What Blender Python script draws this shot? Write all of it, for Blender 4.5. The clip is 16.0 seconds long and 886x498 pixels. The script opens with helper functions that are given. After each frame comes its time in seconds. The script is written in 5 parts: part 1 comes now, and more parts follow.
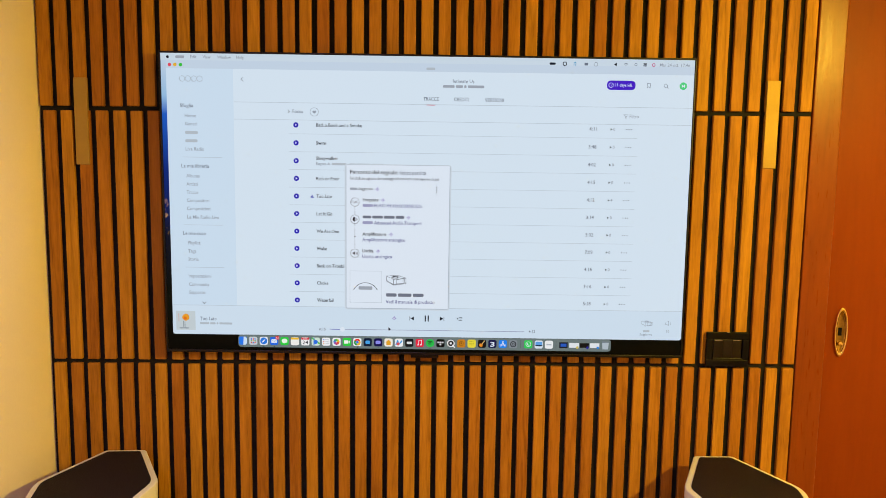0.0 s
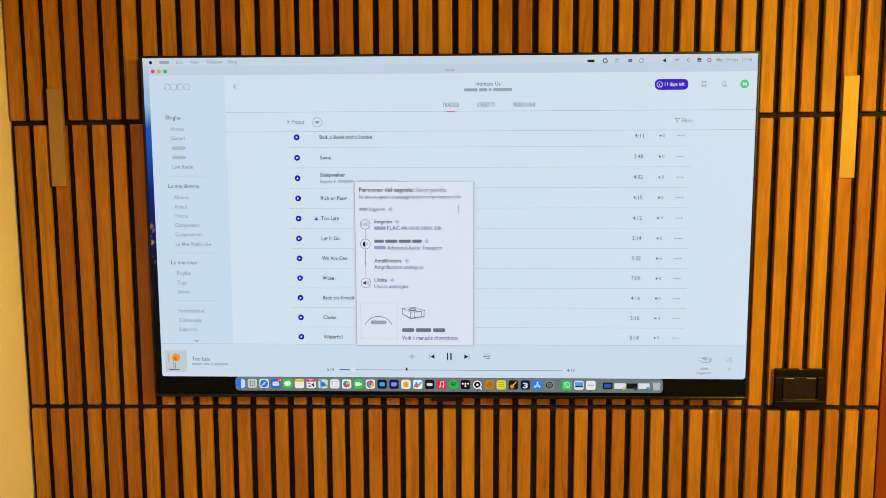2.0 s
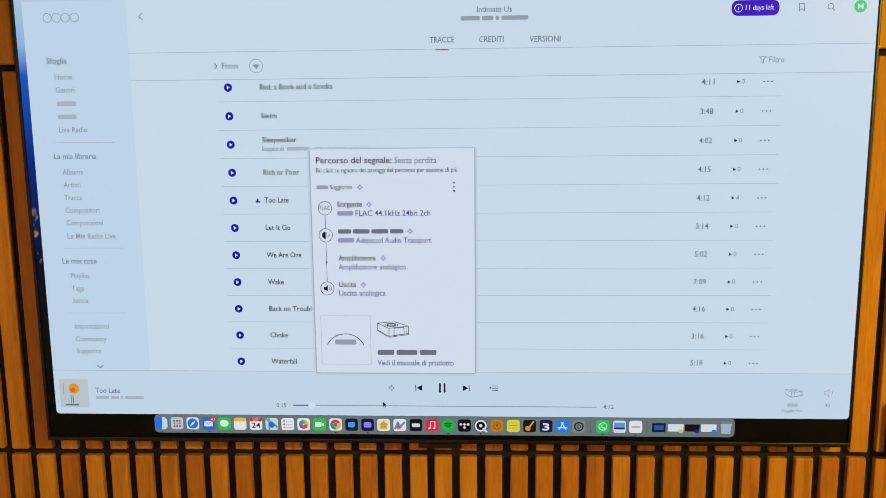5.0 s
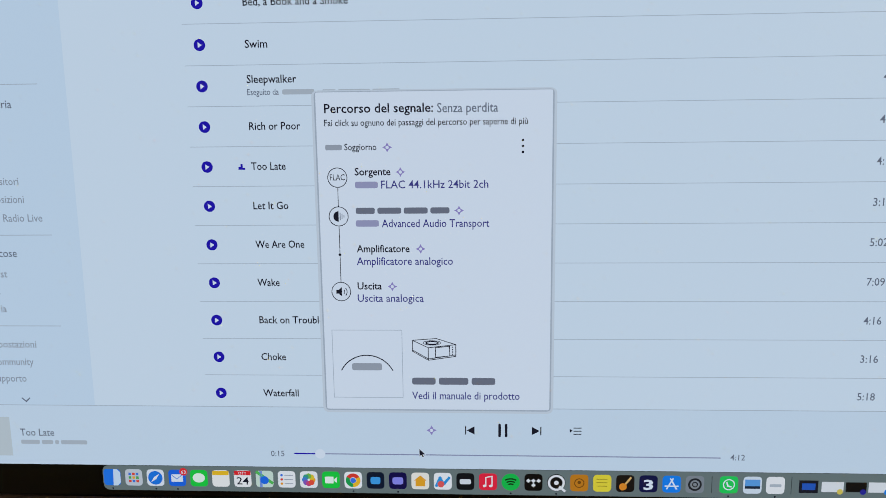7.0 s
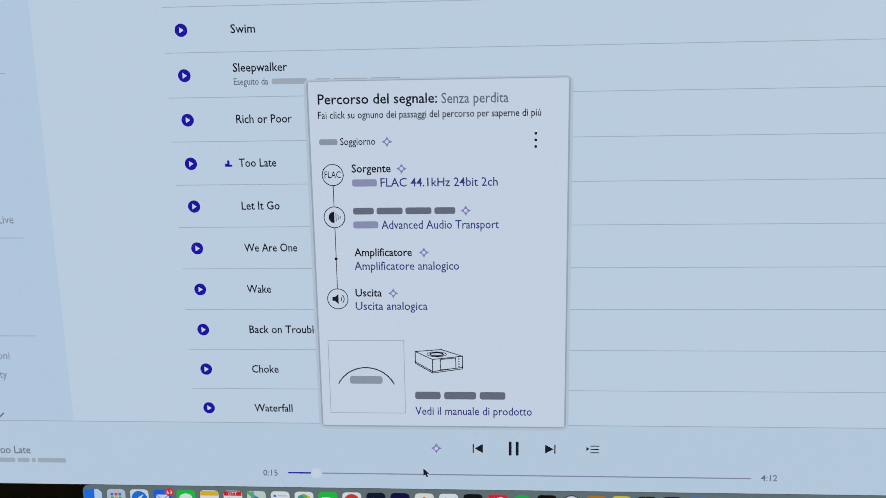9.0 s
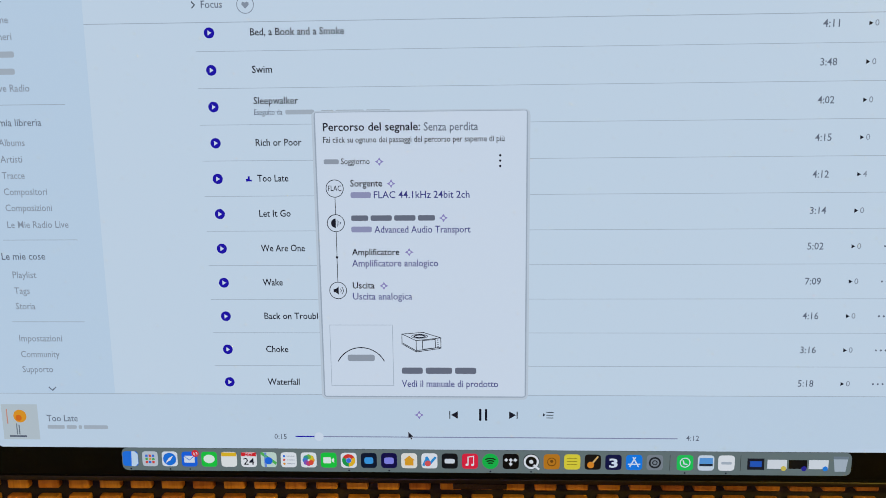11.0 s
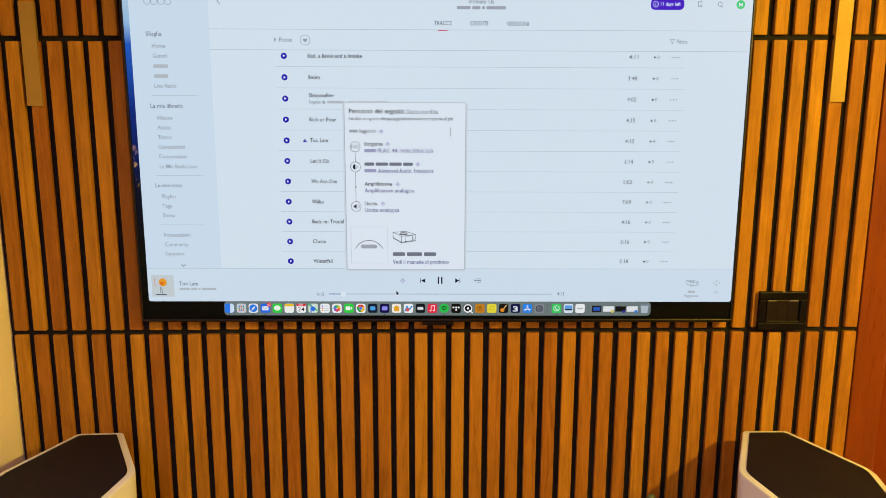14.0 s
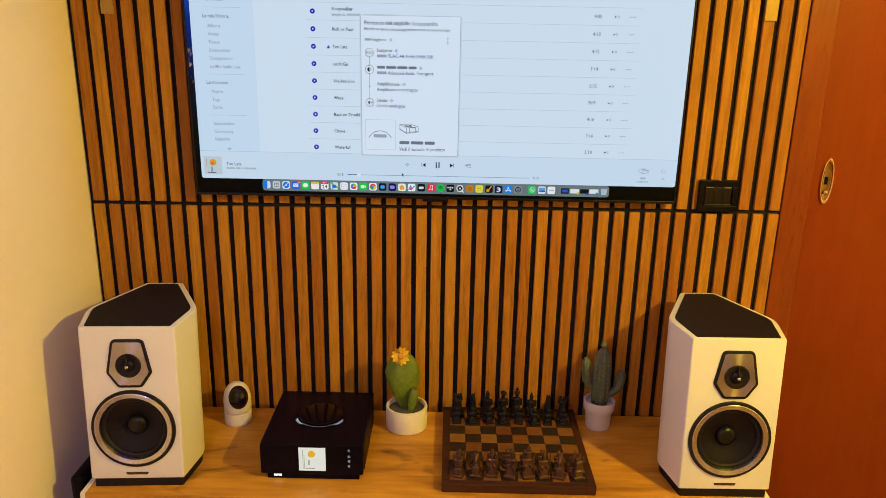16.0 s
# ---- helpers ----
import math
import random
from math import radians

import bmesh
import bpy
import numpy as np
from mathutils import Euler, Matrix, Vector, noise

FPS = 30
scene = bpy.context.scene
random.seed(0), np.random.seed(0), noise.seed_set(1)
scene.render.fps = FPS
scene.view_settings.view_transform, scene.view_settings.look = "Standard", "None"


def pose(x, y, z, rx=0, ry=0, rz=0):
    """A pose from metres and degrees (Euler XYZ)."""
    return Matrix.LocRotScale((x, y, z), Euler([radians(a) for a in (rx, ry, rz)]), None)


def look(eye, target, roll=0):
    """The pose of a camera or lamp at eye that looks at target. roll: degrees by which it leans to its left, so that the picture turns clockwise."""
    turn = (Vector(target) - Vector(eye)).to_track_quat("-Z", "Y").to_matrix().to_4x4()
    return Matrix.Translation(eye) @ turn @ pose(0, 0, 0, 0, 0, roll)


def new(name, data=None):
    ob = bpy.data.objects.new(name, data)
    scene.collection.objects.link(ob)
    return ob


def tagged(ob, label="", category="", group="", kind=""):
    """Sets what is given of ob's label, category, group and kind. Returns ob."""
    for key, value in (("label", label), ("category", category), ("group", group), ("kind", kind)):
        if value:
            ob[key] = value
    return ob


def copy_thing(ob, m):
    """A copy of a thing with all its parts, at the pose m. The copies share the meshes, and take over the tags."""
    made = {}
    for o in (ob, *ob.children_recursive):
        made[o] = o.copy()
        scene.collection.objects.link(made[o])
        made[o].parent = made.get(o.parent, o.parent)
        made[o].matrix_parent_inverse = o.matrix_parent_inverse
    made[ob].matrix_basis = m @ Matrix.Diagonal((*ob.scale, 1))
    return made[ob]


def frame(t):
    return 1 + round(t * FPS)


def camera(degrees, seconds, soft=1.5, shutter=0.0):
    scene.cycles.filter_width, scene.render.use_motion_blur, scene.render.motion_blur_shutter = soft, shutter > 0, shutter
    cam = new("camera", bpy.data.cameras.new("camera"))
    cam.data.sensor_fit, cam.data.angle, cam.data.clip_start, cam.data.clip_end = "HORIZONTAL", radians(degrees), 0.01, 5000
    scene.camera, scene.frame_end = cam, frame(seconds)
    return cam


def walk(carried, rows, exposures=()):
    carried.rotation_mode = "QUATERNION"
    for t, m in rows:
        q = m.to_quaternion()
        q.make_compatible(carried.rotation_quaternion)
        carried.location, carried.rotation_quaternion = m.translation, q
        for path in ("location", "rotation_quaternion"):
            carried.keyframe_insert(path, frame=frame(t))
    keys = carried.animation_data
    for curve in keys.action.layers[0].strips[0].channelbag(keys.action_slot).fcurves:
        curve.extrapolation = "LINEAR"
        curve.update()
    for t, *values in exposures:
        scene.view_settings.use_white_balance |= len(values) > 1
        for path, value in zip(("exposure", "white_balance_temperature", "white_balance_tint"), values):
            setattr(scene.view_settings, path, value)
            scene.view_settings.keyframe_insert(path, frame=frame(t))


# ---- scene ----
cam = camera(60.0, 16.0, soft=0.85)
PATH = [
    (0, (0.036, 0.011, 1.467), (0.041, 1.997, 1.232), 0.8),
    (0.5, (0.046, 0.067, 1.481), (0.033, 2.056, 1.272), 0.7),
    (1, (0.052, 0.139, 1.482), (0.017, 2.128, 1.275), 0.5),
    (1.5, (0.055, 0.2, 1.483), (-0.002, 2.187, 1.269), 0.1),
    (2, (0.042, 0.249, 1.484), (-0.022, 2.236, 1.264), -0.2),
    (2.5, (0.02, 0.293, 1.482), (-0.042, 2.28, 1.26), -0.4),
    (3, (0.005, 0.347, 1.487), (-0.052, 2.334, 1.26), -0.6),
    (3.5, (0.023, 0.432, 1.479), (-0.038, 2.417, 1.241), -0.7),
    (4, (0.057, 0.505, 1.481), (-0.025, 2.488, 1.23), -0.7),
    (4.5, (0.076, 0.574, 1.474), (-0.024, 2.552, 1.199), -0.6),
    (5, (0.057, 0.682, 1.468), (-0.031, 2.658, 1.174), -0.5),
    (5.2, (0.047, 0.736, 1.465), (-0.036, 2.712, 1.165), -0.4),
    (7.3, (-0.019, 1.036, 1.42), (-0.128, 3.003, 1.0760), -0.7),
    (7.5, (-0.018, 1.049, 1.42), (-0.131, 3.015, 1.0702), -0.7),
    (8, (-0.017, 1.08, 1.417), (-0.136, 3.043, 1.0594), -0.7),
    (8.5, (-0.02, 1.086, 1.42), (-0.145, 3.048, 1.0560), -0.9),
    (10.8, (-0.015, 0.954, 1.439), (-0.09, 2.923, 1.0985), -0.6),
    (11, (-0.006, 0.922, 1.441), (-0.087, 2.892, 1.1058), -0.6),
    (11.5, (0.006, 0.829, 1.446), (-0.062, 2.801, 1.118), -0.4),
    (12, (0.02, 0.729, 1.452), (-0.028, 2.701, 1.122), -0.2),
    (12.5, (0.027, 0.609, 1.451), (0.001, 2.583, 1.127), -0.1),
    (13, (0.031, 0.493, 1.465), (0.009, 2.463, 1.115), -0.0),
    (13.5, (0.016, 0.388, 1.463), (0.02, 2.356, 1.103), 0.1),
    (14, (-0.005, 0.255, 1.45), (0.014, 2.219, 1.075), 0.2),
    (14.5, (-0.015, 0.128, 1.494), (0.021, 2.073, 1.028), 0.5),
    (15, (0.021, 0.03, 1.489), (0.046, 1.964, 0.981), 0.6),
    (15.5, (0.034, -0.06, 1.477), (0.044, 1.862, 0.925), 0.9),
    (16, (0.033, -0.123, 1.46), (0.022, 1.788, 0.87), 1.1),
]
EXPOSURES = [(0.0, 0.0, 6450, 10), (3.0, -0.01, 6400, 10), (4.0, -0.05, 6350, 10), (5.2, -0.14, 6150, 9), (7.4, -0.33, 6000, 9), (8.7, -0.33, 6000, 9), (11.0, -0.29, 6020, 9), (12.0, -0.20, 6120, 9), (13.0, -0.10, 6350, 10), (14.5, 0.0, 6500, 10), (15.4, 0.0, 6420, 10), (16.0, -0.08, 6120, 8)]
walk(cam, [(t, look(eye, target, roll)) for t, eye, target, roll in PATH], EXPOSURES)

# ---------------- world and light ----------------
world = bpy.data.worlds.new("world")
scene.world = world
world.use_nodes = True
world.node_tree.nodes["Background"].inputs[0].default_value = (1.0, 0.75, 0.5, 1)
world.node_tree.nodes["Background"].inputs[1].default_value = 0.02


def lamp(name, kind, place, energy, colour, **more):
    data = bpy.data.lights.new(name, kind)
    data.energy, data.color = energy, colour
    if kind == "POINT":
        data.shadow_soft_size = more["size"]
    if kind == "AREA":
        data.shape, data.size = "DISK", more["size"]
    ob = new(name, data)
    ob.matrix_world = look(place, more.get("target", (place[0], place[1], 0)))
    return ob


LAMP_A = (1.45, 0.40, 1.95)      # warm bulb beside the door, out of view, placed by its shadows
FILL_LAMP = (-0.45, -0.15, 1.95)    # softer, cooler fill added for the left wall, without a known source
lamp("bulb_light", "POINT", LAMP_A, 160, (1.0, 0.70, 0.055), size=0.04)
# added fill, facing down; no such lamp is known here
lamp("ceiling_light_glow", "AREA", (FILL_LAMP[0], FILL_LAMP[1], FILL_LAMP[2] - 0.02), 12.3, (0.87, 0.70, 1.36), size=0.36)


# ---------------- materials ----------------
def lin(r, g, b):
    f = lambda c: (c / 255 / 12.92) if c / 255 <= 0.04045 else ((c / 255 + 0.055) / 1.055) ** 2.4
    return (f(r), f(g), f(b), 1.0)


def base_material(name, colour, rough=0.5, metal=0.0):
    m = bpy.data.materials.new(name)
    m.use_nodes = True
    p = m.node_tree.nodes["Principled BSDF"]
    p.inputs["Base Color"].default_value = (*colour[:3], 1)
    p.inputs["Roughness"].default_value = rough
    p.inputs["Metallic"].default_value = metal
    return m, m.node_tree.nodes, m.node_tree.links, p


def ramp(nodes, stops):
    r = nodes.new("ShaderNodeValToRGB")
    els = r.color_ramp.elements
    while len(els) < len(stops):
        els.new(0.5)
    for e, (pos, col) in zip(els, stops):
        e.position, e.color = pos, (*col[:3], 1)
    return r


def surface(name, colour, rough=0.5, metal=0.0, vary=0.12, scale=18.0, fine=160.0, bump=0.08, rough_vary=0.1, spec=0.5):
    """A plain stuff with mottling at two scales, fine relief and uneven gloss."""
    m, n, l, p = base_material(name, colour, rough, metal)
    p.inputs["Specular IOR Level"].default_value = spec
    co = n.new("ShaderNodeTexCoord")
    a, b = n.new("ShaderNodeTexNoise"), n.new("ShaderNodeTexNoise")
    a.inputs["Scale"].default_value, b.inputs["Scale"].default_value = scale, fine
    a.inputs["Detail"].default_value, b.inputs["Detail"].default_value = 4, 3
    for t in (a, b):
        l.new(co.outputs["Object"], t.inputs["Vector"])
    mix = n.new("ShaderNodeMath")
    mix.operation = "MULTIPLY_ADD"
    mix.inputs[1].default_value = 0.6
    l.new(a.outputs["Fac"], mix.inputs[0])
    half = n.new("ShaderNodeMath")
    half.operation = "MULTIPLY"
    half.inputs[1].default_value = 0.4
    l.new(b.outputs["Fac"], half.inputs[0])
    l.new(half.outputs[0], mix.inputs[2])
    r = ramp(n, [(0.3, [c * (1 - vary) for c in colour[:3]]), (0.7, [min(1, c * (1 + vary)) for c in colour[:3]])])
    l.new(mix.outputs[0], r.inputs[0])
    l.new(r.outputs[0], p.inputs["Base Color"])
    rr = n.new("ShaderNodeMapRange")
    rr.inputs[3].default_value, rr.inputs[4].default_value = max(0.02, rough - rough_vary), min(1, rough + rough_vary)
    l.new(a.outputs["Fac"], rr.inputs[0])
    l.new(rr.outputs[0], p.inputs["Roughness"])
    bp = n.new("ShaderNodeBump")
    bp.inputs["Strength"].default_value, bp.inputs["Distance"].default_value = bump, 0.002
    l.new(b.outputs["Fac"], bp.inputs["Height"])
    l.new(bp.outputs[0], p.inputs["Normal"])
    return m


def wood(name, dark, light, axis="Z", per_object=True, spec=0.22, rough=0.45, stretch=14.0, scale=9.0, spread=0.45, knots=0.0):
    """Grain that runs along one axis, shifted and toned piece by piece."""
    m, n, l, p = base_material(name, light, rough)
    p.inputs["Specular IOR Level"].default_value = spec
    co, info = n.new("ShaderNodeTexCoord"), n.new("ShaderNodeObjectInfo")
    mp = n.new("ShaderNodeMapping")
    sc = {"X": (1, stretch, stretch), "Y": (stretch, 1, stretch), "Z": (stretch, stretch, 1)}[axis]
    mp.inputs["Scale"].default_value = sc
    l.new(co.outputs["Object"], mp.inputs["Vector"])
    shift = n.new("ShaderNodeVectorMath")
    shift.operation = "SCALE"
    shift.inputs[0].default_value = (37.0, 53.0, 91.0)
    l.new(info.outputs["Random"], shift.inputs["Scale"])
    if per_object:
        l.new(shift.outputs[0], mp.inputs["Location"])
    grain, fine = n.new("ShaderNodeTexNoise"), n.new("ShaderNodeTexNoise")
    grain.inputs["Scale"].default_value, grain.inputs["Detail"].default_value = scale * 0.55, 6
    grain.inputs["Distortion"].default_value = 1.1
    fine.inputs["Scale"].default_value, fine.inputs["Detail"].default_value = scale * 3.5, 4
    for t in (grain, fine):
        l.new(mp.outputs[0], t.inputs["Vector"])
    add = n.new("ShaderNodeMath")
    add.operation = "MULTIPLY_ADD"
    add.inputs[1].default_value = 0.35
    l.new(fine.outputs["Fac"], add.inputs[0])
    g = n.new("ShaderNodeMath")
    g.operation = "MULTIPLY"
    g.inputs[1].default_value = 0.65
    l.new(grain.outputs["Fac"], g.inputs[0])
    l.new(g.outputs[0], add.inputs[2])
    mid = [(a + b) / 2 for a, b in zip(dark[:3], light[:3])]
    r = ramp(n, [(0.30, dark), (0.47, mid), (0.68, light)])
    l.new(add.outputs[0], r.inputs[0])
    hsv = n.new("ShaderNodeHueSaturation")
    l.new(r.outputs[0], hsv.inputs["Color"])
    if per_object:
        val = n.new("ShaderNodeMapRange")
        val.inputs[3].default_value, val.inputs[4].default_value = 1 - spread / 2, 1 + spread / 2
        l.new(info.outputs["Random"], val.inputs[0])
        l.new(val.outputs[0], hsv.inputs["Value"])
        hue = n.new("ShaderNodeMapRange")
        hue.inputs[3].default_value, hue.inputs[4].default_value = 0.490, 0.508
        l.new(info.outputs["Random"], hue.inputs[0])
        l.new(hue.outputs[0], hsv.inputs["Hue"])
    out = hsv.outputs[0]
    if knots:
        vor = n.new("ShaderNodeTexNoise")
        mk = n.new("ShaderNodeMapping")
        mk.inputs["Scale"].default_value = (1.0, 2.6, 2.6) if axis == "X" else (2.6, 2.6, 1.0)
        l.new(co.outputs["Object"], mk.inputs["Vector"])
        l.new(mk.outputs[0], vor.inputs["Vector"])
        vor.inputs["Scale"].default_value, vor.inputs["Detail"].default_value, vor.inputs["Distortion"].default_value = 4.2, 5, 0.8
        kr = ramp(n, [(0.60, (1, 1, 1)), (0.72, (1 - knots, 1 - knots, 1 - knots))])
        l.new(vor.outputs["Fac"], kr.inputs[0])
        mul = n.new("ShaderNodeMix")
        mul.data_type, mul.blend_type = "RGBA", "MULTIPLY"
        mul.inputs[0].default_value = 1.0
        l.new(out, mul.inputs[6])
        l.new(kr.outputs[0], mul.inputs[7])
        out = mul.outputs[2]
    l.new(out, p.inputs["Base Color"])
    bp = n.new("ShaderNodeBump")
    bp.inputs["Strength"].default_value, bp.inputs["Distance"].default_value = 0.12, 0.001
    l.new(add.outputs[0], bp.inputs["Height"])
    l.new(bp.outputs[0], p.inputs["Normal"])
    rr = n.new("ShaderNodeMapRange")
    rr.inputs[3].default_value, rr.inputs[4].default_value = rough - 0.1, rough + 0.12
    l.new(fine.outputs["Fac"], rr.inputs[0])
    l.new(rr.outputs[0], p.inputs["Roughness"])
    return m


def brushed(name, colour, rough=0.28, axis="X"):
    m, n, l, p = base_material(name, colour, rough, 1.0)
    co, mp, t = n.new("ShaderNodeTexCoord"), n.new("ShaderNodeMapping"), n.new("ShaderNodeTexNoise")
    mp.inputs["Scale"].default_value = {"X": (8, 300, 300), "Z": (300, 300, 8)}[axis]
    t.inputs["Scale"].default_value, t.inputs["Detail"].default_value = 4, 3
    l.new(co.outputs["Object"], mp.inputs["Vector"])
    l.new(mp.outputs[0], t.inputs["Vector"])
    r = ramp(n, [(0.3, [c * 0.85 for c in colour[:3]]), (0.7, colour)])
    l.new(t.outputs["Fac"], r.inputs[0])
    l.new(r.outputs[0], p.inputs["Base Color"])
    bp = n.new("ShaderNodeBump")
    bp.inputs["Strength"].default_value, bp.inputs["Distance"].default_value = 0.08, 0.0005
    l.new(t.outputs["Fac"], bp.inputs["Height"])
    l.new(bp.outputs[0], p.inputs["Normal"])
    return m


GLOW = {}


def glow(r, g, b, gain=1.0):
    """A lit patch of a display, by its colour on the display."""
    key = (r, g, b, gain)
    if key not in GLOW:
        m, n, l, p = base_material("display_%d_%d_%d" % (r, g, b), (0.004, 0.004, 0.0045), 0.30)
        c = lin(r, g, b)
        p.inputs["Emission Color"].default_value = c
        p.inputs["Emission Strength"].default_value = gain * SCREEN_GAIN
        p.inputs["Specular IOR Level"].default_value = 0.03
        GLOW[key] = m
    return GLOW[key]


SCREEN_GAIN = 0.94
M_SLAT = wood("oak_slat_veneer", (0.225, 0.088, 0.009), (0.465, 0.200, 0.020), "Z", spread=0.34, spec=0.12, rough=0.5)
M_FELT = surface("black_felt", (0.0024, 0.0015, 0.0045), 0.95, vary=0.3, scale=60, fine=900, bump=0.4)
M_WALL = surface("warm_white_plaster", (0.87, 0.775, 0.745), 0.85, vary=0.03, scale=3, fine=220, bump=0.12)
M_CEIL = surface("ceiling_paint", (0.80, 0.76, 0.70), 0.9, vary=0.03, scale=3, fine=220, bump=0.1)
M_FLOOR = wood("floor_board_wood", (0.16, 0.085, 0.04), (0.30, 0.17, 0.085), "Y", rough=0.4, scale=5)
M_DOOR = wood("cherry_door_veneer", (0.172, 0.027, 0.0018), (0.196, 0.033, 0.0022), "Z", per_object=False, spec=0.12, rough=0.42, stretch=10, scale=5)
M_CASING = wood("cherry_casing_veneer", (0.150, 0.028, 0.0022), (0.205, 0.041, 0.0035), "Z", per_object=False, rough=0.30, spec=0.24, stretch=10, scale=6)
M_BRASS = surface("satin_brass", (0.36, 0.222, 0.046), 0.60, 0.25, vary=0.06, scale=25, bump=0.03)
M_POLISHED = surface("polished_brass", (0.86, 0.62, 0.24), 0.16, 1.0, vary=0.1, scale=30, bump=0.03, rough_vary=0.06)
M_BLACK = surface("black_plastic", (0.0026, 0.0017, 0.0055), 0.45, spec=0.10, vary=0.15, scale=40, fine=500, bump=0.05)
M_GLOSS = surface("gloss_black", (0.003, 0.002, 0.006), 0.07, vary=0.1, scale=40, fine=400, bump=0.01, rough_vary=0.03)
M_TVMETAL = brushed("dark_tv_metal", (0.030, 0.028, 0.034), 0.4, "X")
M_WHITE = surface("satin_white_lacquer", (0.71, 0.695, 0.70), 0.42, vary=0.02, scale=8, fine=300, bump=0.02, rough_vary=0.05)
M_LEATHER = surface("black_leather", (0.0065, 0.0040, 0.0100), 0.7, spec=0.2, vary=0.3, scale=90, fine=700, bump=0.6)
M_ALU = brushed("brushed_aluminium", (0.66, 0.64, 0.80), 0.26, "Z")
M_PLATE = brushed("satin_aluminium_plate", (0.52, 0.49, 0.60), 0.34, "Z")
for m_ in (M_ALU, M_PLATE):
    tan_ = m_.node_tree.nodes.new("ShaderNodeTangent")
    tan_.direction_type, tan_.axis = "RADIAL", "Y"
    m_.node_tree.links.new(tan_.outputs[0], m_.node_tree.nodes["Principled BSDF"].inputs["Tangent"])
    m_.node_tree.nodes["Principled BSDF"].inputs["Anisotropic"].default_value = 0.85
    m_.node_tree.nodes["Principled BSDF"].inputs["Anisotropic Rotation"].default_value = 0.25
M_RUBBER = surface("black_rubber", (0.0050, 0.0033, 0.0085), 0.55, spec=0.3, vary=0.2, scale=50, fine=400, bump=0.1)
M_CONE = surface("woven_black_cone", (0.0045, 0.0030, 0.0075), 0.42, spec=0.2, vary=0.35, scale=120, fine=900, bump=0.3)
M_OAK = wood("rustic_oak_top", (0.25, 0.082, 0.006), (0.70, 0.335, 0.034), "X", per_object=True, spread=0.20, spec=0.4, rough=0.36, stretch=7, scale=2.6, knots=0.80)
M_MELAMINE = surface("white_melamine", (0.80, 0.78, 0.74), 0.45, vary=0.02, scale=8, bump=0.02)


# ---------------- mesh helpers ----------------
def empty_thing(name, place=(0, 0, 0), rz=0.0, label="", category="", group="", kind=""):
    ob = new(name)
    ob.empty_display_size = 0.05
    ob.matrix_world = pose(*place, 0, 0, rz)
    return tagged(ob, label, category, group, kind)


def part(name, bm, material, parent=None, label="", smooth=False):
    me = bpy.data.meshes.new(name)
    if smooth:
        for f in bm.faces:
            f.smooth = True
    bm.normal_update()
    bm.to_mesh(me)
    bm.free()
    me.materials.append(material)
    ob = new(name, me)
    if parent is not None:
        ob.parent = parent
    if label:
        ob["label"] = label
    return ob


def crease(ob, degrees=35):
    """Smooth shading with sharp edges kept past an angle."""
    bm = bmesh.new()
    bm.from_mesh(ob.data)
    for f in bm.faces:
        f.smooth = True
    for e in bm.edges:
        e.smooth = len(e.link_faces) == 2 and e.calc_face_angle(0) < radians(degrees)
    bm.to_mesh(ob.data)
    bm.free()
    return ob


def box(x0, x1, y0, y1, z0, z1, bevel=0.0, bm=None, segments=2):
    own = bmesh.new()
    bmesh.ops.create_cube(own, size=1.0)
    for v in own.verts:
        v.co = Vector((x0 + (v.co.x + 0.5) * (x1 - x0), y0 + (v.co.y + 0.5) * (y1 - y0), z0 + (v.co.z + 0.5) * (z1 - z0)))
    if bevel:
        bmesh.ops.bevel(own, geom=own.edges[:], offset=bevel, segments=segments, affect="EDGES", profile=0.5)
    if bm is None:
        return own
    return merge(bm, own)


def merge(bm, own, m=None):
    if m is not None:
        bmesh.ops.transform(own, matrix=m, verts=own.verts[:])
    me = bpy.data.meshes.new("tmp")
    own.to_mesh(me)
    own.free()
    bm.from_mesh(me)
    bpy.data.meshes.remove(me)
    return bm


def lathe(profile, segments=32, bm=None, m=None, hollow=False, cap=True):
    """A body of revolution round z from (radius, height) pairs, closed at both ends."""
    own = bmesh.new()
    rings = []
    for r, z in profile:
        if r < 1e-6:
            rings.append([own.verts.new((0, 0, z))])
        else:
            rings.append([own.verts.new((r * math.cos(2 * math.pi * i / segments), r * math.sin(2 * math.pi * i / segments), z)) for i in range(segments)])
    for a, b in zip(rings, rings[1:] + (rings[:1] if hollow else [])):
        for i in range(segments):
            j = (i + 1) % segments
            if len(a) == 1 and len(b) > 1:
                own.faces.new((a[0], b[j], b[i]))
            elif len(b) == 1 and len(a) > 1:
                own.faces.new((a[i], a[j], b[0]))
            elif len(a) > 1:
                own.faces.new((a[i], a[j], b[j], b[i]))
    if len(rings[0]) > 1 and cap and not hollow:
        own.faces.new(list(reversed(rings[0])))
    if len(rings[-1]) > 1 and cap and not hollow:
        own.faces.new(rings[-1])
    bmesh.ops.recalc_face_normals(own, faces=own.faces[:])
    if bm is None:
        if m is not None:
            bmesh.ops.transform(own, matrix=m, verts=own.verts[:])
        return own
    return merge(bm, own, m)


